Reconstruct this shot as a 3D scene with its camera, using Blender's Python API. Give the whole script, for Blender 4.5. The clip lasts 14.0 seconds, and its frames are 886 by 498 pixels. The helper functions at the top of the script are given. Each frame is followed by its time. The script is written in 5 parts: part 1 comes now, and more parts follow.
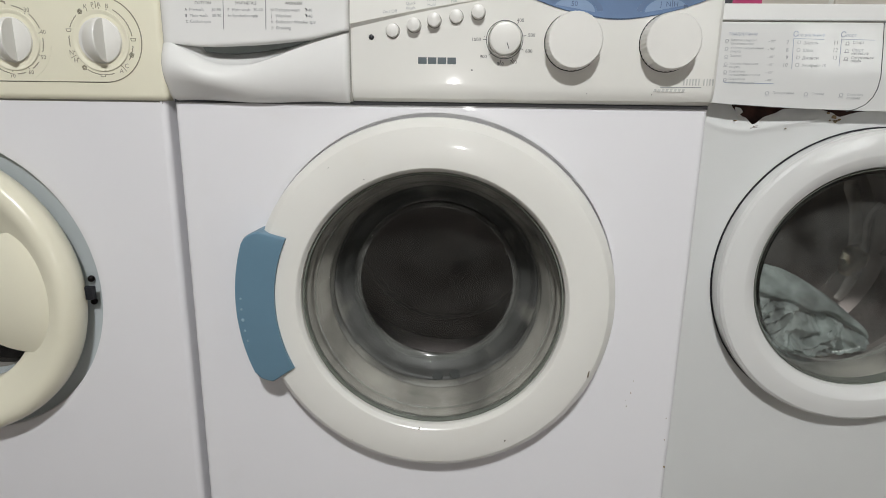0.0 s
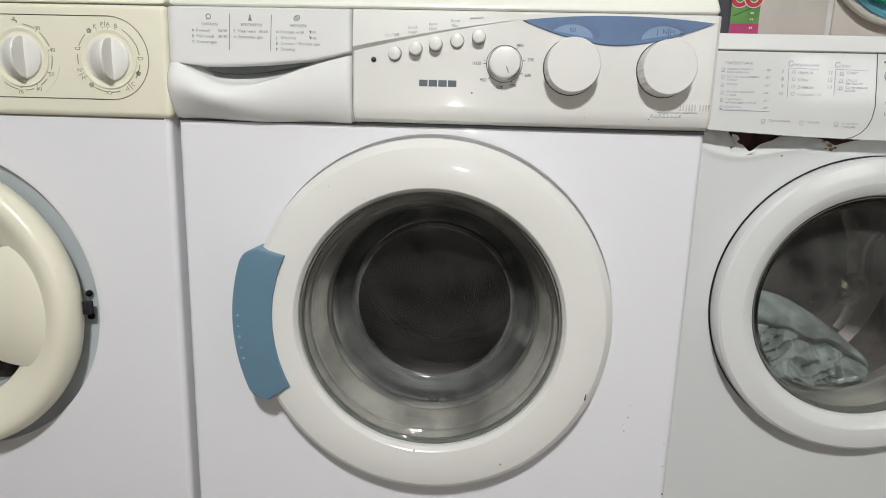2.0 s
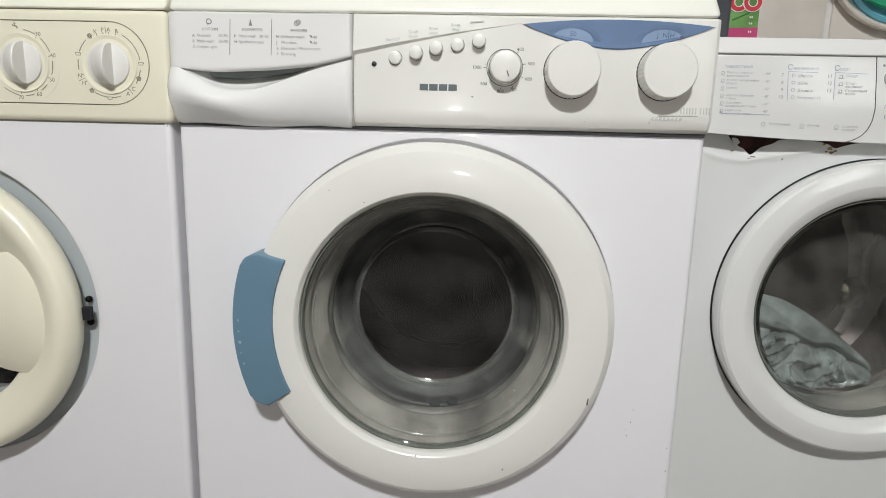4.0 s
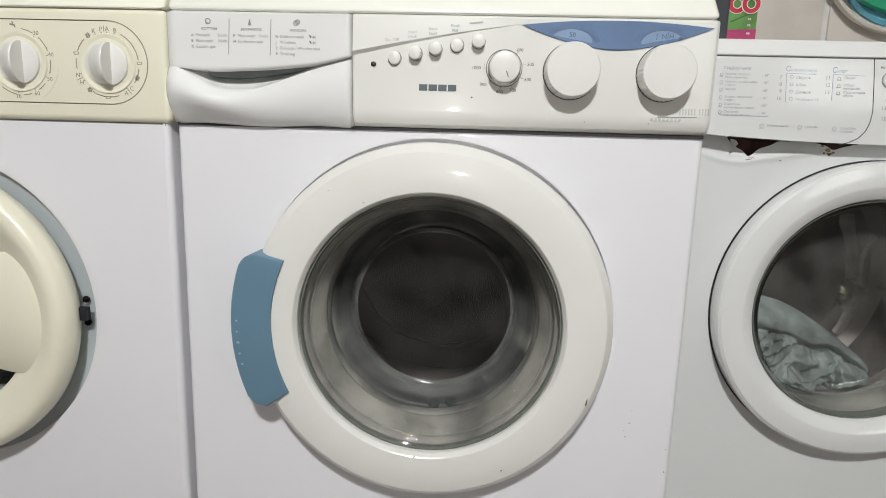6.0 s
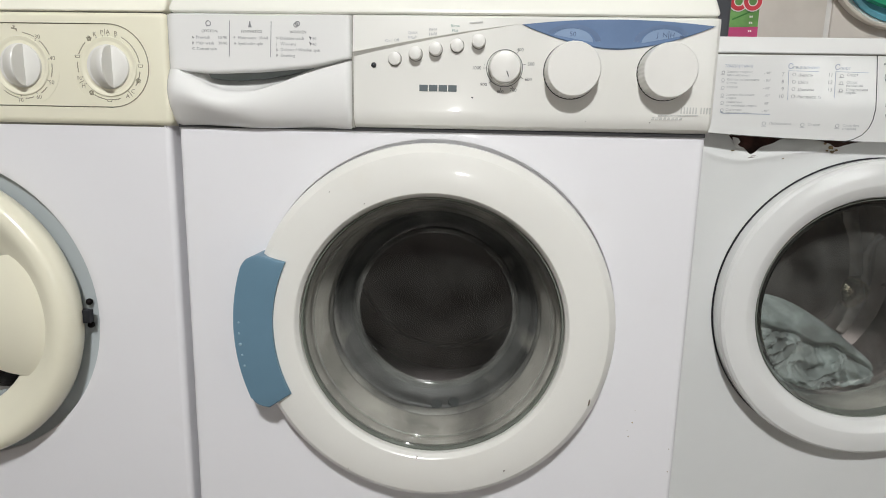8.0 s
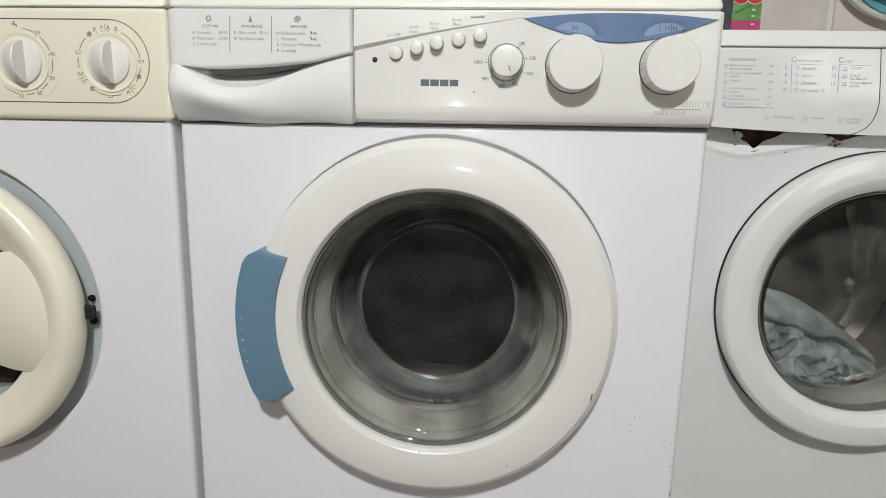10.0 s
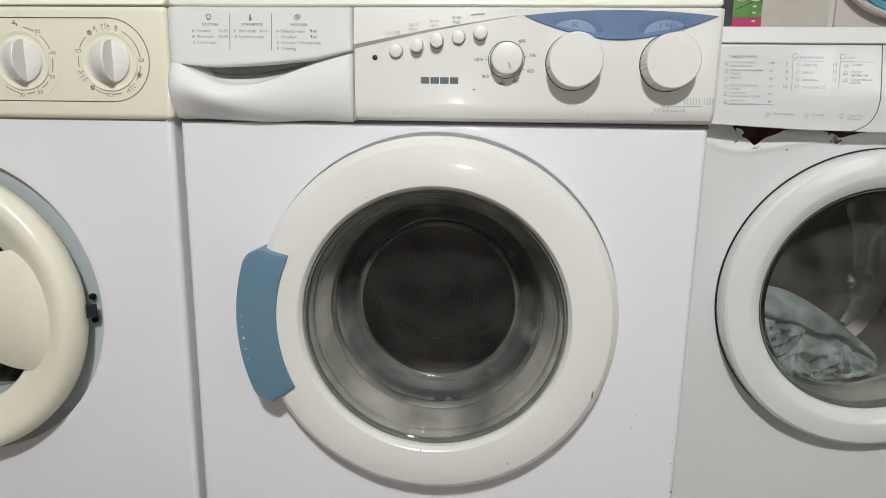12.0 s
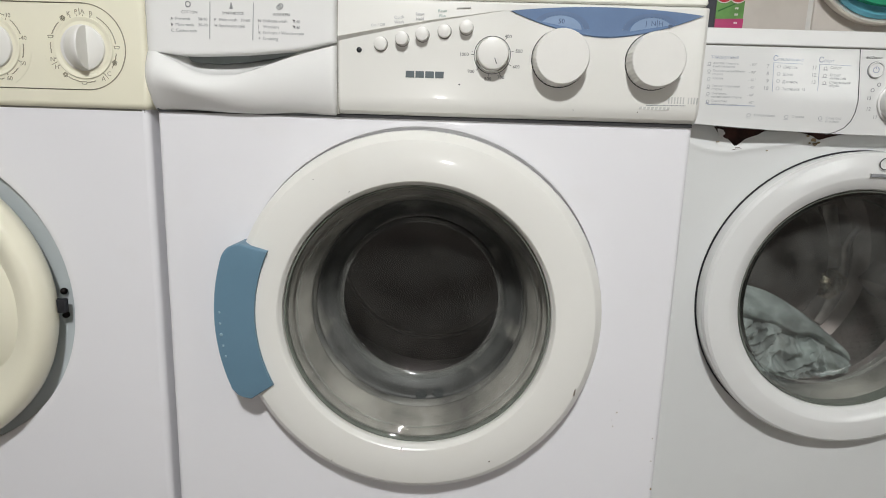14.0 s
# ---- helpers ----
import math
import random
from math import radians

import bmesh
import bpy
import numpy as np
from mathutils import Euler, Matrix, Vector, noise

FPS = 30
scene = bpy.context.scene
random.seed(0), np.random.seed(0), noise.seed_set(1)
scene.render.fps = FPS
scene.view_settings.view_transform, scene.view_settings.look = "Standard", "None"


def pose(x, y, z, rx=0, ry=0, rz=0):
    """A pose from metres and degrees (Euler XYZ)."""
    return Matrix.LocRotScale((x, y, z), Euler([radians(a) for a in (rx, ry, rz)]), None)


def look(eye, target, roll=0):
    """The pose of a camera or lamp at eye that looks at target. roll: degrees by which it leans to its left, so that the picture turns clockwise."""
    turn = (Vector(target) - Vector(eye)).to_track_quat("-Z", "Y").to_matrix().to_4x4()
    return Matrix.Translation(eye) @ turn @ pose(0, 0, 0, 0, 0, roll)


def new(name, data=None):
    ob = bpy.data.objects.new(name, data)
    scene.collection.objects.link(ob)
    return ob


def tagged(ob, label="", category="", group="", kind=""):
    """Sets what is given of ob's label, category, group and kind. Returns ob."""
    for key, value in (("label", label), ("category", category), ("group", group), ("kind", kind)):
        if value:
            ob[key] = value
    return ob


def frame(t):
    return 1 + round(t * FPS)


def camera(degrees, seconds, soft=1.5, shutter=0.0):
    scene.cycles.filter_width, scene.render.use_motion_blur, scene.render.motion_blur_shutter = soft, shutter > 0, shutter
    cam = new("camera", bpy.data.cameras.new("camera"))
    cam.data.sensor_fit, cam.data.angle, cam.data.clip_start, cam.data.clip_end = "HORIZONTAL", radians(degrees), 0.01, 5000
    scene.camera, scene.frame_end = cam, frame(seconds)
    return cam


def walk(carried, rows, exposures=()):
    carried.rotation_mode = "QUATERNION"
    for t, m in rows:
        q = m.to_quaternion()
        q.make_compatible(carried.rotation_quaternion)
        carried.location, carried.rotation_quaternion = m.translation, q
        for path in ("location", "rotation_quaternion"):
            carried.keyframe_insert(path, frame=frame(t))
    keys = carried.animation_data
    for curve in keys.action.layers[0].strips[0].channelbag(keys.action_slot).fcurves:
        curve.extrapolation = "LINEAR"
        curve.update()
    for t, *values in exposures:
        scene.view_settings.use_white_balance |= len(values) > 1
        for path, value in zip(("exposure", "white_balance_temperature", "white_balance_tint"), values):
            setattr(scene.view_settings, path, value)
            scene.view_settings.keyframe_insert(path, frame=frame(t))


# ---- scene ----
cam = camera(75.1, 14.0, soft=0.9, shutter=0.5)
PATH = [
    (0, (0.0434, -0.6585, 0.6939), (0.0098, 0.0217, 0.5322), 0.83),
    (0.5, (0.0417, -0.6587, 0.6911), (0.0101, 0.0223, 0.5322), 1.49),
    (1, (0.0420, -0.6588, 0.6886), (0.0114, 0.0245, 0.5398), 1.81),
    (1.5, (0.0464, -0.6611, 0.6891), (0.0126, 0.0242, 0.5506), 1.72),
    (2, (0.0468, -0.6622, 0.6877), (0.0114, 0.0245, 0.5568), 1.70),
    (2.5, (0.0467, -0.6615, 0.6876), (0.0107, 0.0258, 0.5600), 1.61),
    (3, (0.0463, -0.6614, 0.6868), (0.0099, 0.0264, 0.5617), 1.50),
    (5.5, (0.0434, -0.6606, 0.6842), (0.0110, 0.0277, 0.5610), 1.65),
    (6, (0.0431, -0.6606, 0.6842), (0.0113, 0.0279, 0.5621), 1.66),
    (6.5, (0.0428, -0.6609, 0.6831), (0.0106, 0.0281, 0.5639), 1.56),
    (7, (0.0431, -0.6604, 0.6840), (0.0097, 0.0286, 0.5649), 1.40),
    (7.5, (0.0444, -0.6603, 0.6841), (0.0096, 0.0284, 0.5638), 1.32),
    (8, (0.0452, -0.6599, 0.6852), (0.0093, 0.0283, 0.5625), 1.25),
    (10.5, (0.0443, -0.6590, 0.6835), (0.0067, 0.0282, 0.5556), 1.00),
    (11, (0.0440, -0.6594, 0.6827), (0.0065, 0.0280, 0.5558), 0.92),
    (11.5, (0.0445, -0.6588, 0.6833), (0.0065, 0.0283, 0.5551), 0.89),
    (12, (0.0453, -0.6591, 0.6837), (0.0065, 0.0277, 0.5540), 0.90),
    (12.5, (0.0458, -0.6589, 0.6834), (0.0073, 0.0278, 0.5532), 0.93),
    (13, (0.0446, -0.6586, 0.6837), (0.0099, 0.0280, 0.5519), 1.02),
    (13.5, (0.0418, -0.6542, 0.6818), (0.0181, 0.0320, 0.5459), 1.43),
    (14, (0.0408, -0.6531, 0.6801), (0.0268, 0.0344, 0.5491), 1.83),
]
walk(cam, [(t, look(eye, target, roll)) for t, eye, target, roll in PATH], [(0, -0.10), (1, -0.07), (2, 0.03), (3, 0.08), (8, 0.08), (11, 0.02), (13, 0.02), (14, 0.04)])

# ---- world and light: a closed utility room lit by its ceiling lamp ----
world = bpy.data.worlds.new("room_world")
scene.world = world
world.use_nodes = True
world.node_tree.nodes["Background"].inputs["Color"].default_value = (0.9, 0.95, 1.0, 1)
world.node_tree.nodes["Background"].inputs["Strength"].default_value = 0.05

LAMP_AT = (0.06, -1.75, 2.2)
lamp_data = bpy.data.lights.new("ceiling_lamp_light", "AREA")
lamp_data.shape, lamp_data.size = "DISK", 0.2
lamp_data.energy = 54
lamp_data.color = (0.972, 0.98, 0.975)
lamp_light = new("ceiling_lamp_light", lamp_data)
lamp_light.matrix_basis = look((LAMP_AT[0], LAMP_AT[1], LAMP_AT[2] - 0.03), (LAMP_AT[0], LAMP_AT[1] + 0.7, 0.6))

# lamp added at the lens: a torch assumed from glints, doubling as frontal fill
torch_fill_data = bpy.data.lights.new("assumed_torch_fill", "POINT")
torch_fill_data.shadow_soft_size = 0.004
torch_fill_data.energy = 1.8
torch_fill_data.color = (1.0, 0.98, 0.95)
torch_fill_light = new("assumed_torch_fill", torch_fill_data)
torch_fill_light.matrix_basis = pose(0.030, -0.690, 0.700)


# ---- materials ----
def material(name, color, rough=0.4, metal=0.0, vary=0.04, scale=6.0, bump=0.0, bump_scale=300.0, coat=0.0, stain=None, stain_amount=0.0, stain_scale=9.0, spec=0.5):
    """A surface whose colour drifts at a large and a small scale, with fine relief and optional stains."""
    m = bpy.data.materials.new(name)
    m.use_nodes = True
    nt = m.node_tree
    b = nt.nodes["Principled BSDF"]
    b.inputs["Roughness"].default_value = rough
    b.inputs["Metallic"].default_value = metal
    b.inputs["Coat Weight"].default_value = coat
    b.inputs["Coat Roughness"].default_value = 0.08
    b.inputs["Specular IOR Level"].default_value = spec
    co = nt.nodes.new("ShaderNodeTexCoord")

    def grain(s, detail):
        n = nt.nodes.new("ShaderNodeTexNoise")
        n.inputs["Scale"].default_value, n.inputs["Detail"].default_value = s, detail
        nt.links.new(co.outputs["Object"], n.inputs["Vector"])
        return n

    def mix(a, bcol, fac, blend="MIX"):
        x = nt.nodes.new("ShaderNodeMix")
        x.data_type, x.blend_type = "RGBA", blend
        for sock, val in ((x.inputs[0], fac), (x.inputs[6], a), (x.inputs[7], bcol)):
            if isinstance(val, (tuple, float)):
                sock.default_value = val
            else:
                nt.links.new(val, sock)
        return x.outputs[2]

    big, fine = grain(scale, 4), grain(scale * 14, 3)
    dark = tuple(c * (1 - 2.2 * vary) for c in color) + (1,)
    light = tuple(min(1, c * (1 + 1.2 * vary)) for c in color) + (1,)
    ramp = nt.nodes.new("ShaderNodeMapRange")
    ramp.inputs[1].default_value, ramp.inputs[2].default_value = 0.3, 0.7
    nt.links.new(big.outputs["Fac"], ramp.inputs[0])
    col = mix(dark, light, ramp.outputs[0])
    half = nt.nodes.new("ShaderNodeMath")
    half.operation = "MULTIPLY"
    half.inputs[1].default_value = 0.35
    nt.links.new(fine.outputs["Fac"], half.inputs[0])
    col = mix(col, dark, half.outputs[0])
    if stain:
        spots = grain(stain_scale, 6)
        cut = nt.nodes.new("ShaderNodeMapRange")
        cut.inputs[1].default_value, cut.inputs[2].default_value, cut.inputs[4].default_value = 0.6, 0.78, stain_amount
        nt.links.new(spots.outputs["Fac"], cut.inputs[0])
        col = mix(col, stain + (1,), cut.outputs[0])
    nt.links.new(col, b.inputs["Base Color"])
    rr = nt.nodes.new("ShaderNodeMapRange")
    rr.inputs[3].default_value, rr.inputs[4].default_value = rough * 0.95, min(1, rough * 1.07)
    nt.links.new(fine.outputs["Fac"], rr.inputs[0])
    nt.links.new(rr.outputs[0], b.inputs["Roughness"])
    if bump:
        tex = grain(bump_scale, 3)
        bp = nt.nodes.new("ShaderNodeBump")
        bp.inputs["Strength"].default_value, bp.inputs["Distance"].default_value = bump, 0.001
        nt.links.new(tex.outputs["Fac"], bp.inputs["Height"])
        nt.links.new(bp.outputs["Normal"], b.inputs["Normal"])
    return m


def thin_glass(name, tint, gloss=0.03, film=0.03):
    """Clear glass under a thin uneven pale film, part dirt and part painted haze: passes tinted light straight on and
    mirrors by its Fresnel gloss.
    """
    m = bpy.data.materials.new(name)
    m.use_nodes = True
    nt = m.node_tree
    nt.nodes.remove(nt.nodes["Principled BSDF"])
    clear, shine, both = (nt.nodes.new(k) for k in ("ShaderNodeBsdfTransparent", "ShaderNodeBsdfGlossy", "ShaderNodeMixShader"))
    fres = nt.nodes.new("ShaderNodeFresnel")
    fres.inputs["IOR"].default_value = 1.5
    clear.inputs["Color"].default_value = tint + (1,)
    shine.inputs["Roughness"].default_value = gloss
    nt.links.new(fres.outputs[0], both.inputs[0])
    nt.links.new(clear.outputs[0], both.inputs[1])
    nt.links.new(shine.outputs[0], both.inputs[2])
    dirt_haze, over = nt.nodes.new("ShaderNodeBsdfDiffuse"), nt.nodes.new("ShaderNodeMixShader")
    dirt_haze.inputs["Color"].default_value = (0.62, 0.62, 0.58, 1)
    co, cloud, span = nt.nodes.new("ShaderNodeTexCoord"), nt.nodes.new("ShaderNodeTexNoise"), nt.nodes.new("ShaderNodeMapRange")
    cloud.inputs["Scale"].default_value, cloud.inputs["Detail"].default_value = 22, 6
    span.inputs[1].default_value, span.inputs[2].default_value = 0.35, 0.75
    span.inputs[3].default_value, span.inputs[4].default_value = film * 0.4, film * 2
    nt.links.new(co.outputs["Object"], cloud.inputs["Vector"])
    nt.links.new(cloud.outputs["Fac"], span.inputs[0])
    nt.links.new(span.outputs[0], over.inputs[0])
    nt.links.new(both.outputs[0], over.inputs[1])
    nt.links.new(dirt_haze.outputs[0], over.inputs[2])
    nt.links.new(over.outputs[0], nt.nodes["Material Output"].inputs["Surface"])
    return m


def glow(name, color, strength):
    m = bpy.data.materials.new(name)
    m.use_nodes = True
    b = m.node_tree.nodes["Principled BSDF"]
    b.inputs["Base Color"].default_value = color + (1,)
    b.inputs["Emission Color"].default_value = color + (1,)
    b.inputs["Emission Strength"].default_value = strength
    return m


ENAMEL = material("white_enamel_steel", (0.78, 0.775, 0.80), 0.38, vary=0.012, scale=3, bump=0.02, bump_scale=900, coat=0.12, stain=(0.62, 0.58, 0.52), stain_amount=0.10, stain_scale=14)
ENAMEL_GREY = material("aged_white_enamel_steel", (0.72, 0.73, 0.72), 0.36, vary=0.02, scale=4, bump=0.03, bump_scale=700, stain=(0.55, 0.50, 0.42), stain_amount=0.12, stain_scale=11)
PLASTIC = material("warm_white_plastic", (0.755, 0.748, 0.708), 0.30, vary=0.015, scale=5, bump=0.015, bump_scale=1200, coat=0.28, stain=(0.62, 0.56, 0.45), stain_amount=0.10, stain_scale=18)
PLASTIC_GLOSS = material("glossy_white_panel_plastic", (0.78, 0.785, 0.77), 0.22, vary=0.008, scale=5, coat=1.0, stain=(0.62, 0.58, 0.50), stain_amount=0.08, stain_scale=18)
PLASTIC_COOL = material("cool_white_plastic", (0.79, 0.79, 0.775), 0.25, vary=0.008, scale=5, coat=0.3)
LID_WHITE = material("ivory_laminate_lid", (0.88, 0.87, 0.80), 0.28, vary=0.02, scale=6, bump=0.02, bump_scale=800, coat=0.4, stain=(0.7, 0.66, 0.55), stain_amount=0.12, stain_scale=20)
LID_CREAM = material("pale_cream_lid", (0.90, 0.875, 0.76), 0.28, vary=0.02, scale=6, bump=0.02, bump_scale=800, coat=0.4)
CREAM = material("yellowed_cream_plastic", (0.815, 0.785, 0.63), 0.30, vary=0.02, scale=5, bump=0.015, bump_scale=1000, coat=0.4, stain=(0.55, 0.47, 0.28), stain_amount=0.14, stain_scale=16)
KNOB_WHITE = material("white_knob_plastic", (0.755, 0.745, 0.71), 0.34, vary=0.012, scale=30, bump=0.02, bump_scale=1500, stain=(0.55, 0.5, 0.42), stain_amount=0.12, stain_scale=60)
HANDLE_PALE = material("pale_blue_plastic", (0.26, 0.37, 0.45), 0.3, vary=0.05, scale=60)
HANDLE_BLUE = material("blue_grey_plastic", (0.125, 0.225, 0.305), 0.42, vary=0.03, scale=20, bump=0.05, bump_scale=2500)
BLUE_LENS = material("smoky_blue_plastic_window", (0.16, 0.235, 0.38), 0.16, vary=0.05, scale=25, coat=0.5)
BLUE_DIM = material("dim_blue_dial_rim", (0.125, 0.185, 0.305), 0.3, vary=0.05, scale=40)
BLUE_PALE = material("pale_blue_dial_strip", (0.235, 0.325, 0.475), 0.3, vary=0.05, scale=40)
PRINT = material("dark_grey_print", (0.06, 0.065, 0.07), 0.5, vary=0.1, scale=60)
PRINT_FAINT = material("faint_grey_print", (0.45, 0.46, 0.475), 0.5, vary=0.15, scale=60)
PRINT_SOFT = material("worn_grey_print", (0.26, 0.27, 0.28), 0.5, vary=0.1, scale=60)
PRINT_BLUE = material("pale_blue_print", (0.38, 0.44, 0.57), 0.5, vary=0.1, scale=60)
PRINT_FAINT_BLUE = material("faded_blue_print", (0.52, 0.56, 0.64), 0.5, vary=0.12, scale=60)
PRINT_GREEN = material("worn_green_print", (0.30, 0.42, 0.38), 0.5, vary=0.1, scale=60)
PRINT_BROWN = material("olive_brown_print", (0.27, 0.245, 0.18), 0.5, vary=0.1, scale=60)
LOGO = material("slate_grey_logo_paint", (0.11, 0.135, 0.145), 0.4, vary=0.06, scale=80)
RUBBER = material("grey_rubber_gasket", (0.43, 0.41, 0.37), 0.55, vary=0.32, scale=13, bump=0.35, bump_scale=80, stain=(0.13, 0.12, 0.10), stain_amount=0.75, stain_scale=15)
# throat and fold: rubber darkened in two steps to paint the shade further in
RUBBER_SHADE = material("dark_shade_rubber", (0.108, 0.108, 0.104), 0.5, vary=0.4, scale=15, bump=0.2, bump_scale=70, stain=(0.26, 0.25, 0.225), stain_amount=0.9, stain_scale=19)
RUBBER_HALF_SHADE = material("mottled_half_shade_rubber", (0.25, 0.242, 0.22), 0.5, vary=0.36, scale=17, bump=0.25, bump_scale=90, stain=(0.09, 0.095, 0.095), stain_amount=0.85, stain_scale=21)
RUBBER_DARK = material("dark_hole_rubber", (0.05, 0.055, 0.055), 0.5, vary=0.1, scale=30, bump=0.1, bump_scale=300)
# darker than real steel: the drum's inner shade is in the colour
STEEL = material("shade_darkened_stainless", (0.10, 0.088, 0.086), 0.45, metal=1.0, vary=0.08, scale=12, bump=0.1, bump_scale=60)
STEEL_R = material("brownish_stainless_drum", (0.33, 0.28, 0.265), 0.46, metal=0.7, vary=0.16, scale=14, bump=0.15, bump_scale=70)
STEEL_R_BACK = material("brownish_pressed_drum_back", (0.27, 0.225, 0.21), 0.48, metal=0.7, vary=0.2, scale=12, bump=0.15, bump_scale=60)
# nearly black, with the shade deep in the drum painted in
STEEL_DARK = material("shade_black_steel", (0.016, 0.012, 0.012), 0.55, metal=0.8, vary=0.25, scale=8, bump=0.05, bump_scale=40)
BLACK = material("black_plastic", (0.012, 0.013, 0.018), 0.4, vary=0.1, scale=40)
GAP_SOFT = material("soft_grey_joint", (0.30, 0.29, 0.26), 0.7, vary=0.15, scale=40)
GAP = material("dark_joint", (0.03, 0.03, 0.032), 0.7, vary=0.1, scale=40)
# one even grey-blue, darker than the white body
RECESS = material("blue_grey_recess", (0.46, 0.50, 0.52), 0.4, vary=0.03, scale=8, bump=0.02, bump_scale=800)
FLAKE = material("flaking_white_paint", (0.66, 0.65, 0.64), 0.55, vary=0.12, scale=60, bump=0.3, bump_scale=200)
RUST = material("flaking_rust", (0.062, 0.024, 0.018), 0.85, vary=0.35, scale=60, bump=0.8, bump_scale=260, stain=(0.02, 0.012, 0.01), stain_amount=0.8, stain_scale=90)
CHIP = material("bare_stained_metal", (0.33, 0.24, 0.13), 0.7, vary=0.3, scale=90, bump=0.4, bump_scale=300)
CHROME = material("chrome_ring", (0.55, 0.55, 0.53), 0.18, metal=1.0, vary=0.05, scale=60)
# bright metals for shapes that imitate lamp glare in the right drum
GLARE_STREAK = material("glare_streak_steel", (0.46, 0.42, 0.39), 0.45, metal=0.6, vary=0.2, scale=30, bump=0.2, bump_scale=150)
GLARE_BOSS = material("glare_boss_metal", (0.95, 0.78, 0.60), 0.27, metal=1.0, vary=0.2, scale=60, bump=0.5, bump_scale=240)
GLASS = thin_glass("greenish_door_glass", (0.94, 0.948, 0.942), film=0.011)
GLASS_EDGE = material("green_glass_edge", (0.17, 0.185, 0.16), 0.15, vary=0.1, scale=40)
GLASS_R = thin_glass("clear_door_glass", (0.95, 0.965, 0.955), film=0.04)
# strong pale film paints the glint along the bowl's rounded edge
GLASS_RIM = thin_glass("glint_whitened_glass_rim", (0.80, 0.83, 0.81), gloss=0.14, film=0.15)
CLOTH = material("grey_green_wet_cloth", (0.30, 0.338, 0.325), 0.6, vary=0.3, scale=26, bump=0.4, bump_scale=240, stain=(0.42, 0.44, 0.40), stain_amount=0.7, stain_scale=20)
TILE = material("beige_wall_tile", (0.70, 0.645, 0.59), 0.3, vary=0.05, scale=5, bump=0.03, bump_scale=200, stain=(0.40, 0.35, 0.30), stain_amount=0.3, stain_scale=7)
GROUT = material("white_tile_joint", (0.74, 0.72, 0.69), 0.8, vary=0.05, scale=30, bump=0.3, bump_scale=300)
WALL = material("white_plaster_wall", (0.74, 0.73, 0.71), 0.85, vary=0.03, scale=2, bump=0.15, bump_scale=80)
# tone of the unseen south wall, dark to dim reflections in the door glass
WALL_DIM = material("dull_brown_unseen_surface", (0.17, 0.15, 0.135), 0.85, vary=0.05, scale=2, bump=0.15, bump_scale=80)
CEIL = material("white_ceiling_paint", (0.8, 0.8, 0.79), 0.9, vary=0.02, scale=2, bump=0.1, bump_scale=80)
# floor out of view, darkened so the glass mirrors less of it
FLOOR = material("brown_floor_tile", (0.155, 0.132, 0.115), 0.45, vary=0.08, scale=4, bump=0.05, bump_scale=150)
RED = material("red_carton_print", (0.50, 0.035, 0.05), 0.35, vary=0.06, scale=40)
WHITE_PRINT = material("white_carton_print", (0.75, 0.72, 0.68), 0.35, vary=0.04, scale=40)
GREEN = material("green_carton_print", (0.16, 0.36, 0.10), 0.35, vary=0.2, scale=25)
GREEN_DARK = material("dark_green_carton_print", (0.05, 0.2, 0.04), 0.35, vary=0.1, scale=25)
MAGENTA = material("magenta_carton_print", (0.46, 0.05, 0.16), 0.35, vary=0.1, scale=25)
CHARCOAL = material("charcoal_plastic", (0.055, 0.058, 0.068), 0.45, vary=0.1, scale=20)
BASIN = material("beige_plastic_basin", (0.76, 0.71, 0.63), 0.35, vary=0.05, scale=10)
BASIN_PALE = material("pale_translucent_plastic", (0.82, 0.79, 0.74), 0.3, vary=0.05, scale=10)
BASIN_BLUE = material("bright_blue_plastic", (0.20, 0.58, 0.74), 0.22, vary=0.12, scale=18)
BASIN_GREEN = material("bright_green_plastic", (0.02, 0.34, 0.17), 0.25, vary=0.06, scale=14)
DAYLIGHT = glow("pale_daylight", (0.96, 0.98, 0.97), 6.0)
LEAF = material("green_leaf", (0.06, 0.11, 0.03), 0.5, vary=0.3, scale=20)
BARK = material("brown_bark", (0.12, 0.085, 0.06), 0.8, vary=0.3, scale=30, bump=0.5, bump_scale=80)
DIFFUSER = glow("lamp_diffuser_glow", (1.0, 0.96, 0.9), 9.0)


# ---- mesh helpers ----
def finish(bm, smooth=True, angle=35):
    bmesh.ops.remove_doubles(bm, verts=bm.verts, dist=1e-6)
    bmesh.ops.recalc_face_normals(bm, faces=bm.faces)
    if smooth:
        for f in bm.faces:
            f.smooth = True
        lim = radians(angle)
        for e in bm.edges:
            if len(e.link_faces) == 2 and e.calc_face_angle(0) > lim:
                e.smooth = False


def part(name, bm, material, parent=None, label="", smooth=True, angle=35, at=None):
    """One bmesh as one mesh object, under a thing or a part."""
    finish(bm, smooth, angle)
    if any(len(e.link_faces) == 1 for e in bm.edges) and sum(f.normal.y * f.calc_area() for f in bm.faces) > 0:
        bmesh.ops.reverse_faces(bm, faces=bm.faces)
    me = bpy.data.meshes.new(name)
    bm.to_mesh(me)
    bm.free()
    me.materials.append(material)
    ob = new(name, me)
    if at is not None:
        ob.matrix_basis = at
    ob.parent = parent
    if label:
        ob["label"] = label
    return ob


def pane(name, bm, material, parent, label=""):
    """A sheet of glass whose faces look towards the room (-y); it lets light through."""
    ob = part(name, bm, material, parent, label)
    if sum(f.normal.y * f.area for f in ob.data.polygons) > 0:
        ob.data.flip_normals()
    ob.visible_shadow = False
    return ob


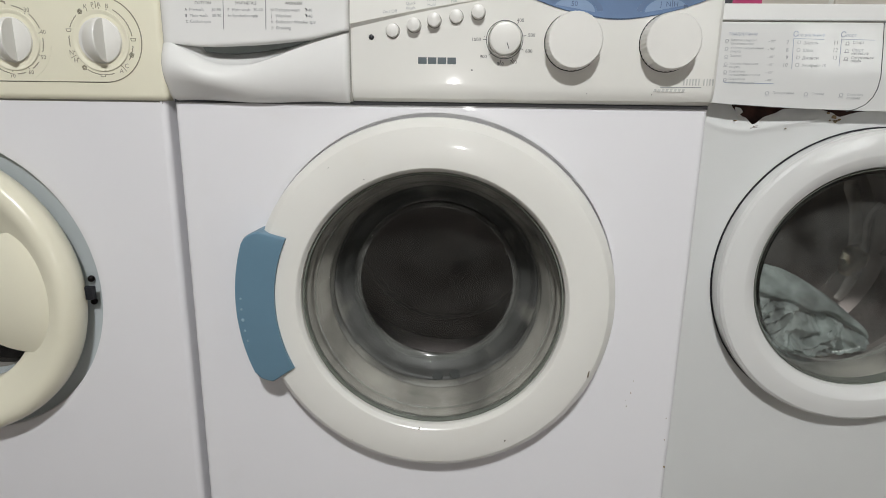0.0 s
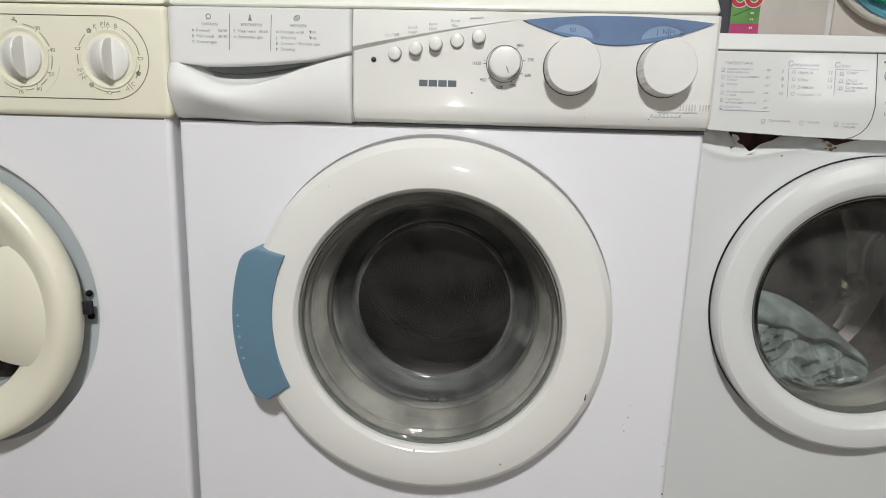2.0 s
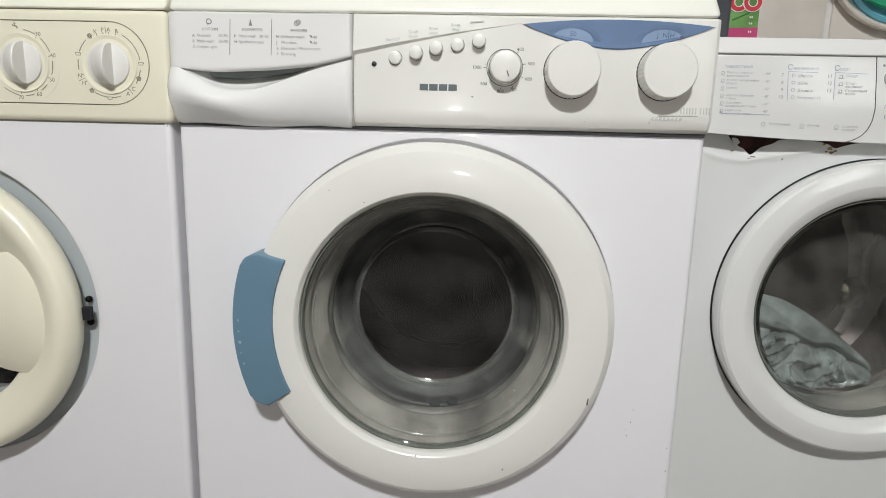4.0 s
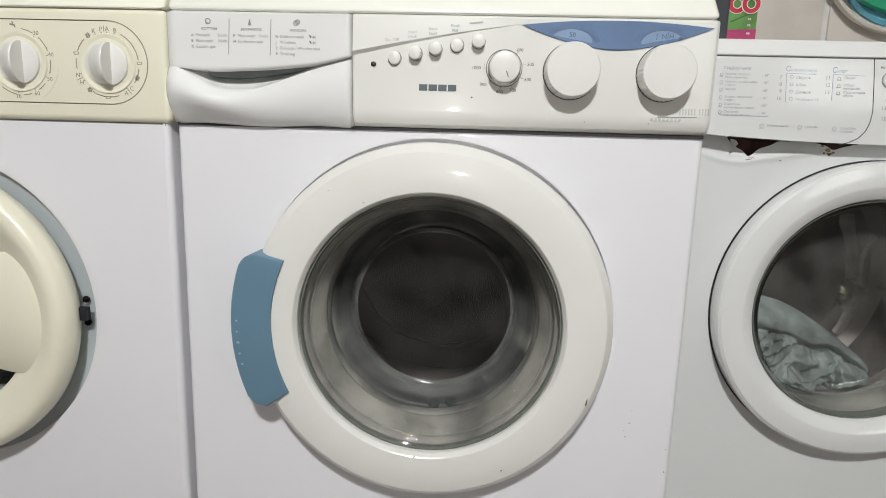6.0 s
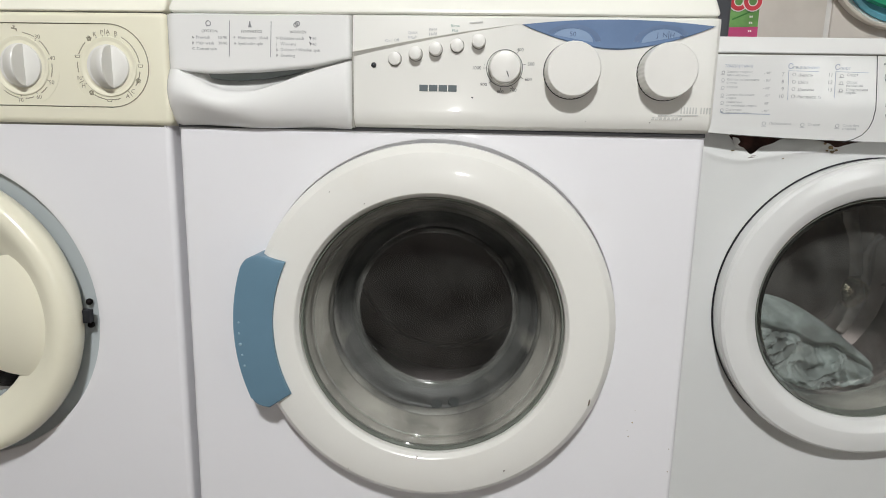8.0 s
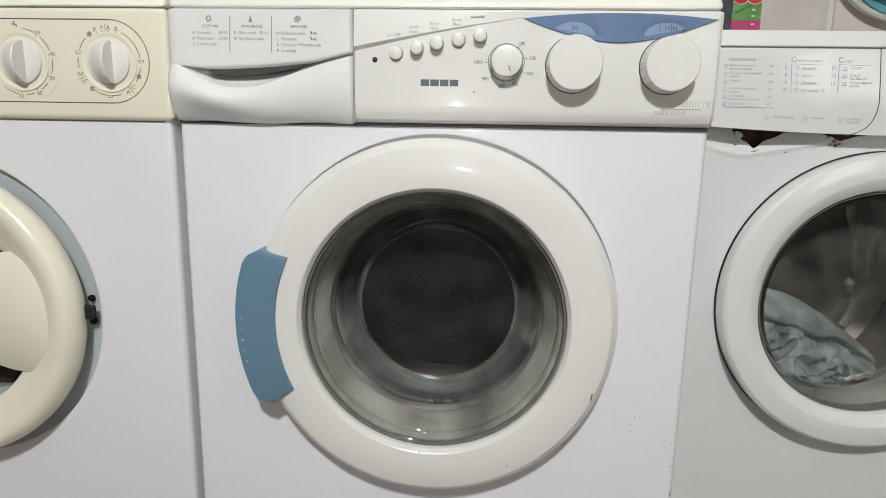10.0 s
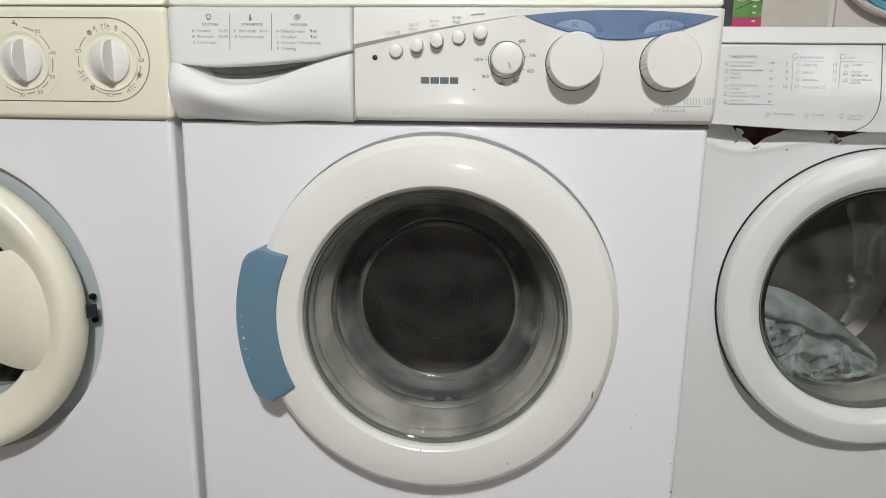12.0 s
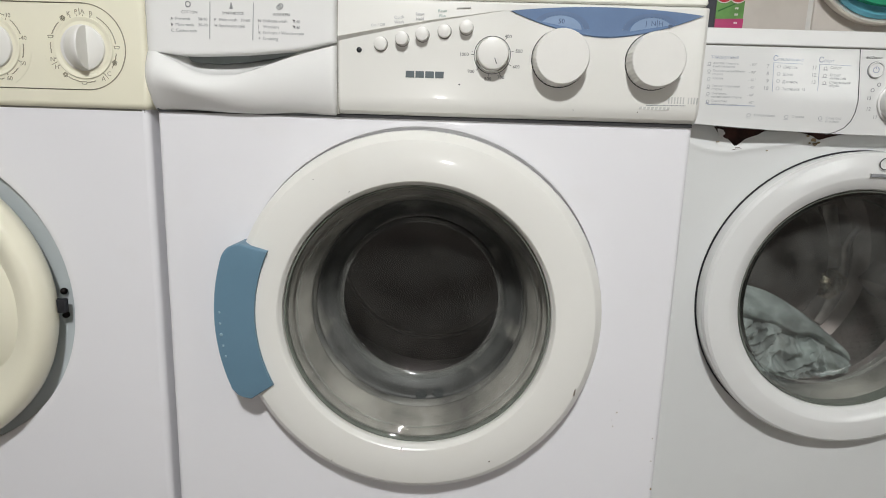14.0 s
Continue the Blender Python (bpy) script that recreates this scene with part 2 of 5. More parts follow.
def thing(name, label, category, at=None, group=""):
    ob = new(name)
    if at is not None:
        ob.matrix_basis = at
    return tagged(ob, label, category, group)


def box(x0, x1, y0, y1, z0, z1, r=0.0, seg=3, bm=None):
    bm = bm or bmesh.new()
    made = bmesh.ops.create_cube(bm, size=1)["verts"]
    for v in made:
        v.co = Vector(((x0 + x1) / 2 + v.co.x * (x1 - x0), (y0 + y1) / 2 + v.co.y * (y1 - y0), (z0 + z1) / 2 + v.co.z * (z1 - z0)))
    if r:
        edges = list({e for v in made for e in v.link_edges})
        bmesh.ops.bevel(bm, geom=edges, offset=r, segments=seg, profile=0.5, affect="EDGES")
    return bm


def lid_block(x0, x1, y0, y1, z0, z1, lean, r):
    """A worktop whose front face leans back towards its top, with soft edges."""
    bm = box(x0, x1, y0, y1, z0, z1)
    for v in bm.verts:
        if v.co.z > (z0 + z1) / 2 and v.co.y < (y0 + y1) / 2:
            v.co.y += lean
            v.co.x += lean * 0.10 * (1 if v.co.x < (x0 + x1) / 2 else -1)
    bmesh.ops.bevel(bm, geom=list(bm.edges), offset=r, segments=4, profile=0.5, affect="EDGES")
    return bm


def lathe(profile, cx=0.0, cz=0.0, n=96, a0=0.0, a1=360.0, closed=False, bm=None, wobble=None):
    """A profile of (radius, y) turned round the y axis through (cx, cz)."""
    bm = bm or bmesh.new()
    full = abs(a1 - a0) >= 360
    rings = []
    for i in range(n if full else n + 1):
        a = radians(a0 + (a1 - a0) * i / n)
        ring = []
        for r, y in profile:
            k = r * (1 + (wobble(a) if wobble else 0))
            ring.append(bm.verts.new((cx + k * math.cos(a), y, cz + k * math.sin(a))))
        rings.append(ring)
    m = len(profile)
    for i in range(len(rings) if full else len(rings) - 1):
        p, q = rings[i], rings[(i + 1) % len(rings)]
        for j in range(m if closed else m - 1):
            k = (j + 1) % m
            if profile[j][0] == 0 and profile[k][0] == 0:
                continue
            vs = [p[j], p[k], q[k], q[j]]
            bm.faces.new(vs)
    if not full and closed:
        bm.faces.new(rings[0])
        bm.faces.new(list(reversed(rings[-1])))
    return bm


def slab(outline, y0, y1, r=0.0, seg=2, bm=None):
    """A flat outline of (x, z), from the front y0 to the back y1, with its front edge rounded by r."""
    bm = bm or bmesh.new()
    front = [bm.verts.new((x, y0, z)) for x, z in outline]
    back = [bm.verts.new((x, y1, z)) for x, z in outline]
    face = bm.faces.new(front)
    bm.faces.new(list(reversed(back)))
    n = len(outline)
    for i in range(n):
        bm.faces.new((front[i], back[i], back[(i + 1) % n], front[(i + 1) % n]))
    if r:
        bmesh.ops.bevel(bm, geom=list(face.edges), offset=r, segments=seg, profile=0.5, affect="EDGES")
    return bm


def bar(x0, z0, x1, z1, w, y, bm=None, depth=0.0006):
    """A thin printed stroke from one point to another on a face at y."""
    bm = bm or bmesh.new()
    d = Vector((x1 - x0, z1 - z0))
    s = Vector((-d.y, d.x)).normalized() * w / 2
    return slab([(x0 + s.x, z0 + s.y), (x0 - s.x, z0 - s.y), (x1 - s.x, z1 - s.y), (x1 + s.x, z1 + s.y)], y - depth / 2, y + depth / 2, bm=bm)


def ring(cx, cz, r, w, y, a0=0, a1=360, n=64, bm=None, depth=0.0006, wobble=None):
    return lathe([(r - w / 2, y + depth / 2), (r - w / 2, y - depth / 2), (r + w / 2, y - depth / 2), (r + w / 2, y + depth / 2)], cx, cz, n, a0, a1, True, bm, wobble)


def lettering(body, x, z, size, mat, parent, y, align="LEFT", turn=0.0, name="printed_text", label=""):
    """Words in the built-in font, upright on a face that looks towards -y; x, z: the base line's start, middle or end."""
    cu = bpy.data.curves.new(name, "FONT")
    cu.body, cu.size, cu.align_x, cu.extrude, cu.resolution_u = body, size, align, 0.00005, 2
    tmp = new(name, cu)
    bpy.context.view_layer.update()
    me = bpy.data.meshes.new_from_object(tmp.evaluated_get(bpy.context.evaluated_depsgraph_get()))
    bpy.data.objects.remove(tmp)
    bpy.data.curves.remove(cu)
    me.materials.clear()
    me.materials.append(mat)
    me.transform(pose(x, y, z, 90, 0, 0) @ pose(0, 0, 0, 0, 0, turn))
    ob = new(name, me)
    ob.parent = parent
    if label:
        ob["label"] = label
    return ob


def curve_at(pts, x):
    """Smooth interpolation through (x, z) points."""
    xs, zs = [p[0] for p in pts], [p[1] for p in pts]
    if x <= xs[0]:
        return zs[0]
    for i in range(len(xs) - 1):
        if x <= xs[i + 1]:
            h = xs[i + 1] - xs[i]
            u = (x - xs[i]) / h
            m0 = (zs[i + 1] - zs[max(i - 1, 0)]) / (xs[i + 1] - xs[max(i - 1, 0)]) * h
            k = min(i + 2, len(xs) - 1)
            m1 = (zs[k] - zs[i]) / (xs[k] - xs[i]) * h
            return (2 * u**3 - 3 * u**2 + 1) * zs[i] + (u**3 - 2 * u**2 + u) * m0 + (3 * u**2 - 2 * u**3) * zs[i + 1] + (u**3 - u**2) * m1
    return zs[-1]


def front_plate(x0, x1, z0, z1, cx, cz, rad, y, deep, n=144, bm=None, lip=0.003):
    """A steel front with a round opening whose edge is turned inwards."""
    bm = bm or bmesh.new()
    corners = [math.atan2(zz - cz, xx - cx) % (2 * math.pi) for xx in (x0, x1) for zz in (z0, z1)]
    angles = sorted({2 * math.pi * i / n for i in range(n)} | set(corners))
    rows = []
    for a in angles:
        c, s = math.cos(a), math.sin(a)
        t = min(((x1 - cx) / c if c > 1e-9 else (x0 - cx) / c if c < -1e-9 else 9), ((z1 - cz) / s if s > 1e-9 else (z0 - cz) / s if s < -1e-9 else 9))
        pts = [(t, y), (rad + lip * 4, y), (rad + lip, y), (rad + lip * 0.3, y + lip * 0.3), (rad, y + lip), (rad, y + deep)]
        rows.append([bm.verts.new((cx + r * c, yy, cz + r * s)) for r, yy in pts])
    for i, p in enumerate(rows):
        q = rows[(i + 1) % len(rows)]
        for j in range(5):
            bm.faces.new((p[j], p[j + 1], q[j + 1], q[j]))
    return bm


def cabinet(bm, x0, x1, z0, z1, y, depth, r=0.006):
    """The sides and back of a cabinet, with the front's upright edges rounded."""
    prof = [(x0 + r - r * math.sin(radians(a)), y + r - r * math.cos(radians(a))) for a in range(0, 91, 15)]
    prof += [(x0, y + depth), (x1, y + depth)]
    prof += [(x1 - r + r * math.cos(radians(a)), y + r - r * math.sin(radians(a))) for a in range(0, 91, 15)]
    lo = [bm.verts.new((px, py, z0)) for px, py in prof]
    hi = [bm.verts.new((px, py, z1)) for px, py in prof]
    for i in range(len(prof) - 1):
        bm.faces.new((lo[i], lo[i + 1], hi[i + 1], hi[i]))
    bm.faces.new(list(reversed(lo)))
    bm.faces.new(hi)
    return bm


def knob(cx, cz, y, rad, high, flutes, depth, parent, name="program_knob", mat=None):
    """A round knob with a fluted edge, slightly tapered, with a soft front rim."""
    scallop = (lambda a: -depth * (0.5 + 0.5 * math.cos(flutes * a))) if flutes else None
    bm = lathe([(rad * 1.02, y), (rad * 1.02, y - high * 0.25), (rad, y - high * 0.85), (rad * 0.985, y - high * 0.95)], cx, cz, flutes * 6 if flutes else 64, wobble=scallop)
    lathe([(rad * 0.985, y - high * 0.95), (rad * 0.95, y - high), (rad * 0.5, y - high * 1.015), (0.00002, y - high * 1.02)], cx, cz, flutes * 6 if flutes else 64, bm=bm, wobble=scallop)
    return part(name, bm, mat or KNOB_WHITE, parent)


# ---- the room ----
def room():
    x0, x1, y0, y1, h = -2.1, 2.6, -2.9, 0.66, 2.6
    tagged(part("floor", box(x0 - 0.1, x1 + 0.1, y0 - 0.1, y1 + 0.1, -0.1, 0.0), FLOOR, smooth=False), "dark brown tiled utility room floor", "floor", kind="structure")
    tagged(part("ceiling", box(x0 - 0.1, x1 + 0.1, y0 - 0.1, y1 + 0.1, h, h + 0.1), CEIL, smooth=False), "plain white painted ceiling", "ceiling", kind="structure")
    tagged(part("wall_west", box(x0 - 0.1, x0, y0, y1, 0, h), WALL, smooth=False), "plain white plaster wall", "wall", kind="structure")
    tagged(part("wall_east", box(x1, x1 + 0.1, y0, y1, 0, h), WALL, smooth=False), "plain white plaster wall", "wall", kind="structure")
    wx0, wx1, wz0, wz1 = 1.70, 2.50, 0.85, 1.75
    bm = box(x0 - 0.1, wx0, y0 - 0.1, y0, 0, h)
    box(wx1, x1 + 0.1, y0 - 0.1, y0, 0, h, bm=bm)
    box(wx0, wx1, y0 - 0.1, y0, 0, wz0, bm=bm)
    box(wx0, wx1, y0 - 0.1, y0, wz1, h, bm=bm)
    tagged(part("wall_south", bm, WALL_DIM, smooth=False), "dull brown wall out of view, dark to dim reflections, with a window opening", "wall", kind="structure")
    win = tagged(new("window_1"), "white framed window letting in soft daylight", "window", kind="structure")
    bm = bmesh.new()
    for a in ((wx0, wx0 + 0.05, wz0, wz1), (wx1 - 0.05, wx1, wz0, wz1), (wx0, wx1, wz0, wz0 + 0.05), (wx0, wx1, wz1 - 0.05, wz1), ((wx0 + wx1) / 2 - 0.03, (wx0 + wx1) / 2 + 0.03, wz0, wz1)):
        box(a[0], a[1], y0 - 0.08, y0 - 0.03, a[2], a[3], bm=bm)
    part("window_frame", bm, PLASTIC, win, smooth=False)
    tagged(part("backdrop", box(1.45, 3.05, y0 - 0.60, y0 - 0.58, 0.55, 2.05), DAYLIGHT, smooth=False), "pale bright daylight beyond the shrub", "backdrop", kind="structure")
    tagged(part("ground", box(0.4, 3.6, y0 - 0.75, y0 - 0.1, -0.1, -0.005), WALL_DIM, smooth=False), "dull brown soil outside the window", "ground", kind="structure")
    north = tagged(part("wall_north", box(x0 - 0.1, x1 + 0.1, y1, y1 + 0.1, 0, h), GROUT, smooth=False), "beige tiled wall with white joints behind the machines", "wall", kind="structure")
    w, hh, g, edge = 0.40, 0.60, 0.013, 0.7735
    tile = None
    for i in range(-7, 4):
        for j in range(4):
            xa, za = edge + i * w, 0.30 + j * hh - 0.3
            if xa < x0 or xa + w > x1:
                continue
            if tile is None:
                bm = box(g / 2, w - g / 2, -0.006, 0.002, g / 2, hh - g / 2, 0.0015, 2)
                tile = part("tile", bm, TILE, north, at=pose(xa, y1, za))
            else:
                ob = new("tile", tile.data)
                ob.matrix_basis = pose(xa, y1, za)
                ob.parent = north


def shrub():
    """A leafy shrub outside the window, with gaps through which the daylight shows."""
    t = thing("shrub", "green leafy shrub growing outside the window", "shrub", pose(2.12, -3.34, -0.005))
    bm = bmesh.new()
    bmesh.ops.create_cone(bm, cap_ends=True, segments=10, radius1=0.022, radius2=0.008, depth=1.3)
    bmesh.ops.translate(bm, verts=bm.verts, vec=(0, 0, 0.65))
    part("trunk", bm, BARK, t)
    rng = random.Random(5)
    bm = bmesh.new()
    for _ in range(520):
        a, r, h = rng.uniform(0, 2 * math.pi), math.sqrt(rng.random()), rng.uniform(-1, 1)
        mid = Vector((0.62 * r * math.cos(a), 0.10 * r * math.sin(a), 1.28 + 0.62 * h))
        long, wide = rng.uniform(0.035, 0.06), rng.uniform(0.014, 0.024)
        turn = Euler((rng.uniform(-0.6, 0.6), rng.uniform(-1.5, 1.5), rng.uniform(-0.5, 0.5))).to_matrix()
        pts = [bm.verts.new(mid + turn @ Vector(c)) for c in ((0, 0, long), (wide, 0.004, 0), (0, -0.006, -long), (-wide, 0.004, 0))]
        bm.faces.new((pts[0], pts[1], pts[2]))
        bm.faces.new((pts[0], pts[2], pts[3]))
    part("leaves", bm, LEAF, t, "small green leaves", smooth=False)["kind"] = "stuff"


def ceiling_lamp():
    x, y, z = LAMP_AT
    t = thing("ceiling_lamp", "round white ceiling lamp, switched on", "lamp", pose(x, y, z))
    bm = bmesh.new()
    bmesh.ops.create_cone(bm, cap_ends=True, segments=48, radius1=0.15, radius2=0.13, depth=0.03)
    bmesh.ops.translate(bm, verts=bm.verts, vec=(0, 0, 0.03))
    part("housing", bm, PLASTIC, t)
    bm = bmesh.new()
    bmesh.ops.create_uvsphere(bm, u_segments=48, v_segments=16, radius=0.13)
    for v in bm.verts:
        v.co.z = v.co.z * 0.15 if v.co.z < 0 else 0
    bmesh.ops.translate(bm, verts=bm.verts, vec=(0, 0, 0.014))
    part("diffuser", bm, DIFFUSER, t, "glowing opal diffuser")
    bm = bmesh.new()
    bmesh.ops.create_cone(bm, cap_ends=True, segments=16, radius1=0.012, radius2=0.012, depth=2.6 - z - 0.04)
    bmesh.ops.translate(bm, verts=bm.verts, vec=(0, 0, 0.04 + (2.6 - z - 0.04) / 2))
    part("stem", bm, PLASTIC, t)


room()
shrub()
ceiling_lamp()


# ---- the middle machine ----
DOOR = (0.0, 0.4785)


def drawer_front(parent):
    """The detergent drawer's front: a moulded sheet with a lens-shaped grip under an overhanging lip."""
    top = [(-0.2860, 0.7632), (-0.2523, 0.7613), (-0.2198, 0.7624), (-0.1874, 0.7643), (-0.1528, 0.7677), (-0.1368, 0.7694), (-0.1183, 0.7732), (-0.0915, 0.7794)]
    low = [(-0.2860, 0.7631), (-0.2677, 0.7535), (-0.2507, 0.7446), (-0.2359, 0.7405), (-0.2185, 0.7396), (-0.2011, 0.7412), (-0.1762, 0.7484), (-0.1514, 0.7574), (-0.1269, 0.7652), (-0.0915, 0.7748)]
    x0, x1, z0, z1 = -0.2985, -0.0932, 0.7022, 0.8225
    bm = bmesh.new()
    nx, rows = 90, []
    for i in range(nx + 1):
        x = x0 + (x1 - x0) * i / nx
        zt, zb = curve_at(top, x), curve_at(low, x)
        lens = max(0.0, zt - zb)
        deep = min(0.034, lens * 2.2)
        rim = 0.006 * (max(0, 1 - (x - x0) / 0.012) ** 2 + 0.6 * max(0, 1 - (x1 - x) / 0.004) ** 2)
        swell = 0.010 * math.exp(-((x + 0.262) / 0.045) ** 2) + 0.004
        col = []
        for u in (0, 0.03, 0.1, 0.3, 0.5, 0.7, 0.85, 0.95, 1.0):
            z = z1 + (zt - z1) * u
            y = -0.0150 + rim + (0.003 * (1 - u / 0.03) if u < 0.03 else 0)
            col.append((x, y, z))
        col.append((x, -0.0142 + rim, zt - 0.0008))
        col.append((x, -0.015 + deep + rim, zt - 0.0012))
        for u in (0.25, 0.5, 0.75, 0.92):
            col.append((x, -0.015 + deep * (1 - u) ** 0.7 + rim, zt - 0.0012 + (zb - zt + 0.0012) * u))
        for u in (0, 0.08, 0.2, 0.35, 0.5, 0.65, 0.8, 0.9, 0.96, 1.0):
            bulge = swell * math.sin(math.pi * min(1, u * 1.15 + 0.06)) ** 1.2 if u < 0.8 else swell * math.sin(math.pi * min(1, u * 1.15 + 0.06)) ** 2
            foot = 0.0125 * max(0, (u - 0.68) / 0.32) ** 2.2
            zz = zb + (z0 + 0.0022 * math.sin((x - x0) * 46) * (1 - max(0, (x + 0.13) / 0.04)) * 0.5 - zb) * u
            col.append((x, -0.015 - bulge + foot + rim, zz))
        rows.append([bm.verts.new(c) for c in col])
    for p, q in zip(rows, rows[1:]):
        for j in range(len(p) - 1):
            bm.faces.new((p[j], p[j + 1], q[j + 1], q[j]))
    for line in (rows[0], rows[-1], [r[-1] for r in rows], [r[0] for r in rows]):
        back = [bm.verts.new((v.co.x, 0.012, v.co.z)) for v in line]
        for i in range(len(line) - 1):
            bm.faces.new((line[i], line[i + 1], back[i + 1], back[i]))
    ob = part("detergent_drawer", bm, PLASTIC_COOL, parent, "white moulded drawer front with a scooped grip", angle=50)
    # flat slab coloured dark for a deep shaded opening, outlined to the camera's view
    slot = [(-0.2592, 0.7612), (-0.2198, 0.7622), (-0.1874, 0.7641), (-0.1422, 0.7688), (-0.1372, 0.7676), (-0.1575, 0.7625), (-0.1931, 0.7566), (-0.2263, 0.7535), (-0.2557, 0.7554)]
    part("grip_slot_fill", slab(slot, 0.0000, 0.0180), RECESS_GREEN, ob, "grey-green slab standing for the grip's dark opening")
    y = -0.0152
    for word, x in (("COTTON", -0.2500), ("SYNTHETICS", -0.2034), ("WOOLEN", -0.1520)):
        lettering(word, x + 0.0015, 0.8022, 0.0041, PRINT, ob, y, "CENTER")
    table = [
        (-0.2700, [("A", "Prewash", "50-90"), ("B", "Main wash", "30-90"), ("C", "Cotton spin", "")], -0.2292),
        (-0.2232, [("F", "Main wash", "30-60"), ("H", "Synthetics spin", "")], -0.1838),
        (-0.1765, [("N", "Delicate wash", "-40"), ("J", "Woolens", "-40"), ("K", "Delicate / Woolen spin", ""), ("P", "Draining", "")], -0.1305),
    ]
    for x, lines, xr in table:
        for i, (key, words, temp) in enumerate(lines):
            z = 0.7955 - 0.0060 * i
            lettering(key, x + 0.0012, z, 0.0041, PRINT, ob, y)
            lettering(words, x + 0.0062, z, 0.00465, PRINT_SOFT, ob, y)
            if temp:
                lettering(temp, xr, z, 0.0044, PRINT_SOFT, ob, y, "RIGHT")
    for x in (-0.2267, -0.1806):
        part("divider_line", bar(x + 0.0009, 0.8145, x - 0.0009, 0.7772, 0.0006, y), PRINT_SOFT, ob)
    part("cotton_symbol", ring(-0.2495, 0.8115, 0.0026, 0.0009, y, n=20, bm=bar(-0.2515, 0.8085, -0.2498, 0.8098, 0.0008, y)), PRINT_SOFT, ob)
    part("flask_symbol", slab([(-0.2054, 0.8078), (-0.2014, 0.8078), (-0.2028, 0.8122), (-0.2028, 0.8140), (-0.2040, 0.8140), (-0.2040, 0.8122)], y - 0.0003, y + 0.0003), PRINT_SOFT, ob)
    part("wool_symbol", ring(-0.1528, 0.8108, 0.0022, 0.0009, y, n=20, bm=ring(-0.1508, 0.8122, 0.0022, 0.0009, y, n=20)), PRINT_SOFT, ob)
    for x, z in ((-0.1372, 0.7967), (-0.1372, 0.7907)):
        part("tap_symbol", bar(x - 0.0012, z + 0.002, x + 0.0012, z + 0.001, 0.0010, y, bm=bar(x, z - 0.0008, x + 0.0004, z + 0.0018, 0.0007, y)), PRINT, ob)
    return ob


RECESS_GREEN = material("grey_green_slot_plastic", (0.17, 0.19, 0.185), 0.5, vary=0.08, scale=30)


def middle_panel(parent):
    x0, x1, z0, z1 = -0.0912, 0.2995, 0.7042, 0.8232
    y = -0.0125
    side = [(0.03, z0), (-0.001, z0), (-0.0045, z0 + 0.0012), (-0.0078, z0 + 0.0040), (-0.0105, z0 + 0.0085), (-0.0120, z0 + 0.0140), (y, z0 + 0.0200), (y, z1 - 0.0030), (y + 0.0009, z1 - 0.0009), (y + 0.0030, z1), (0.03, z1)]
    bm = bmesh.new()
    cols = []
    for x, back in ((x0, 0.0025), (x0 + 0.0007, 0.0007), (x0 + 0.0025, 0.0), (x1 - 0.0120, 0.0), (x1 - 0.0050, 0.0012), (x1 - 0.0015, 0.0038), (x1, 0.0085)):
        cols.append([bm.verts.new((x, min(yy + back, 0.03), zz)) for yy, zz in side])
    for p, q in zip(cols, cols[1:]):
        for j in range(len(side)):
            k = (j + 1) % len(side)
            bm.faces.new((p[j], p[k], q[k], q[j]))
    bm.faces.new(cols[0])
    bm.faces.new(cols[-1])
    body = part("control_panel", bm, PLASTIC, parent, "warm white plastic control panel", angle=16)
    # the upper field stands proud, and its lower edge fades out towards the blue window
    bm = bmesh.new()
    n, rows = 24, []
    for i in range(n + 1):
        u = i / n
        x = x0 + 0.0006 + (0.089 - x0) * u
        zl = 0.7835 + (0.8152 - 0.7835) * u + 0.0016 * math.sin(math.pi * u)
        proud, drop = 0.0042 * (1 - u) + 0.0002, 0.0040 * (1 - u) + 0.0003
        rows.append([bm.verts.new(c) for c in ((x, y + 0.0012, 0.8222), (x, y - 0.0002, 0.8212), (x, y - proud * 0.55 - 0.0001, (0.8212 + zl) / 2), (x, y - proud, zl), (x, y + 0.0004, zl - drop), (x, y + 0.002, zl - drop))])
    for p, q in zip(rows, rows[1:]):
        for j in range(5):
            bm.faces.new((p[j], p[j + 1], q[j + 1], q[j]))
    bm.faces.new(rows[0])
    part("raised_field", bm, PLASTIC, body, angle=30)
    part("indicator_light", lathe([(0.0028, y + 0.002), (0.0028, y - 0.0006), (0.0018, y - 0.0011), (0.0003, y - 0.0012)], -0.0683, 0.7708, 24), BLACK, body, "small dark indicator lamp")
    for x, z, out in ((-0.0454, 0.7775, 0.0040), (-0.0227, 0.7828, 0.0085), (-0.0013, 0.7878, 0.0085), (0.0218, 0.7920, 0.0042), (0.0448, 0.7961, 0.0085)):
        b = part("push_button", lathe([(0.0069, y + 0.004), (0.0069, y - out + 0.0016), (0.0065, y - out + 0.0004), (0.0056, y - out), (0.00002, y - out - 0.0003)], x, z, 40), KNOB_WHITE, body, "round white push button")
        part("button_gap", ring(x + 0.0003, z - 0.0003, 0.0072, 0.0008, y, n=40), GAP_SOFT, b)
    for words, x, z in ((("On / Off",), -0.0478, 0.7945), (("Quick", "Wash"), -0.0258, 0.8030), (("Rinse", "Hold"), -0.0040, 0.8068), (("Rinse", "Plus"), 0.0195, 0.8107)):
        for i, w in enumerate(words):
            u = (x - 0.004 - x0) / (0.089 - x0)
            zl = 0.7835 + (0.8152 - 0.7835) * u
            down = min(1, max(0, (0.8212 - (z - 0.0050 * i)) / (0.8212 - zl)))
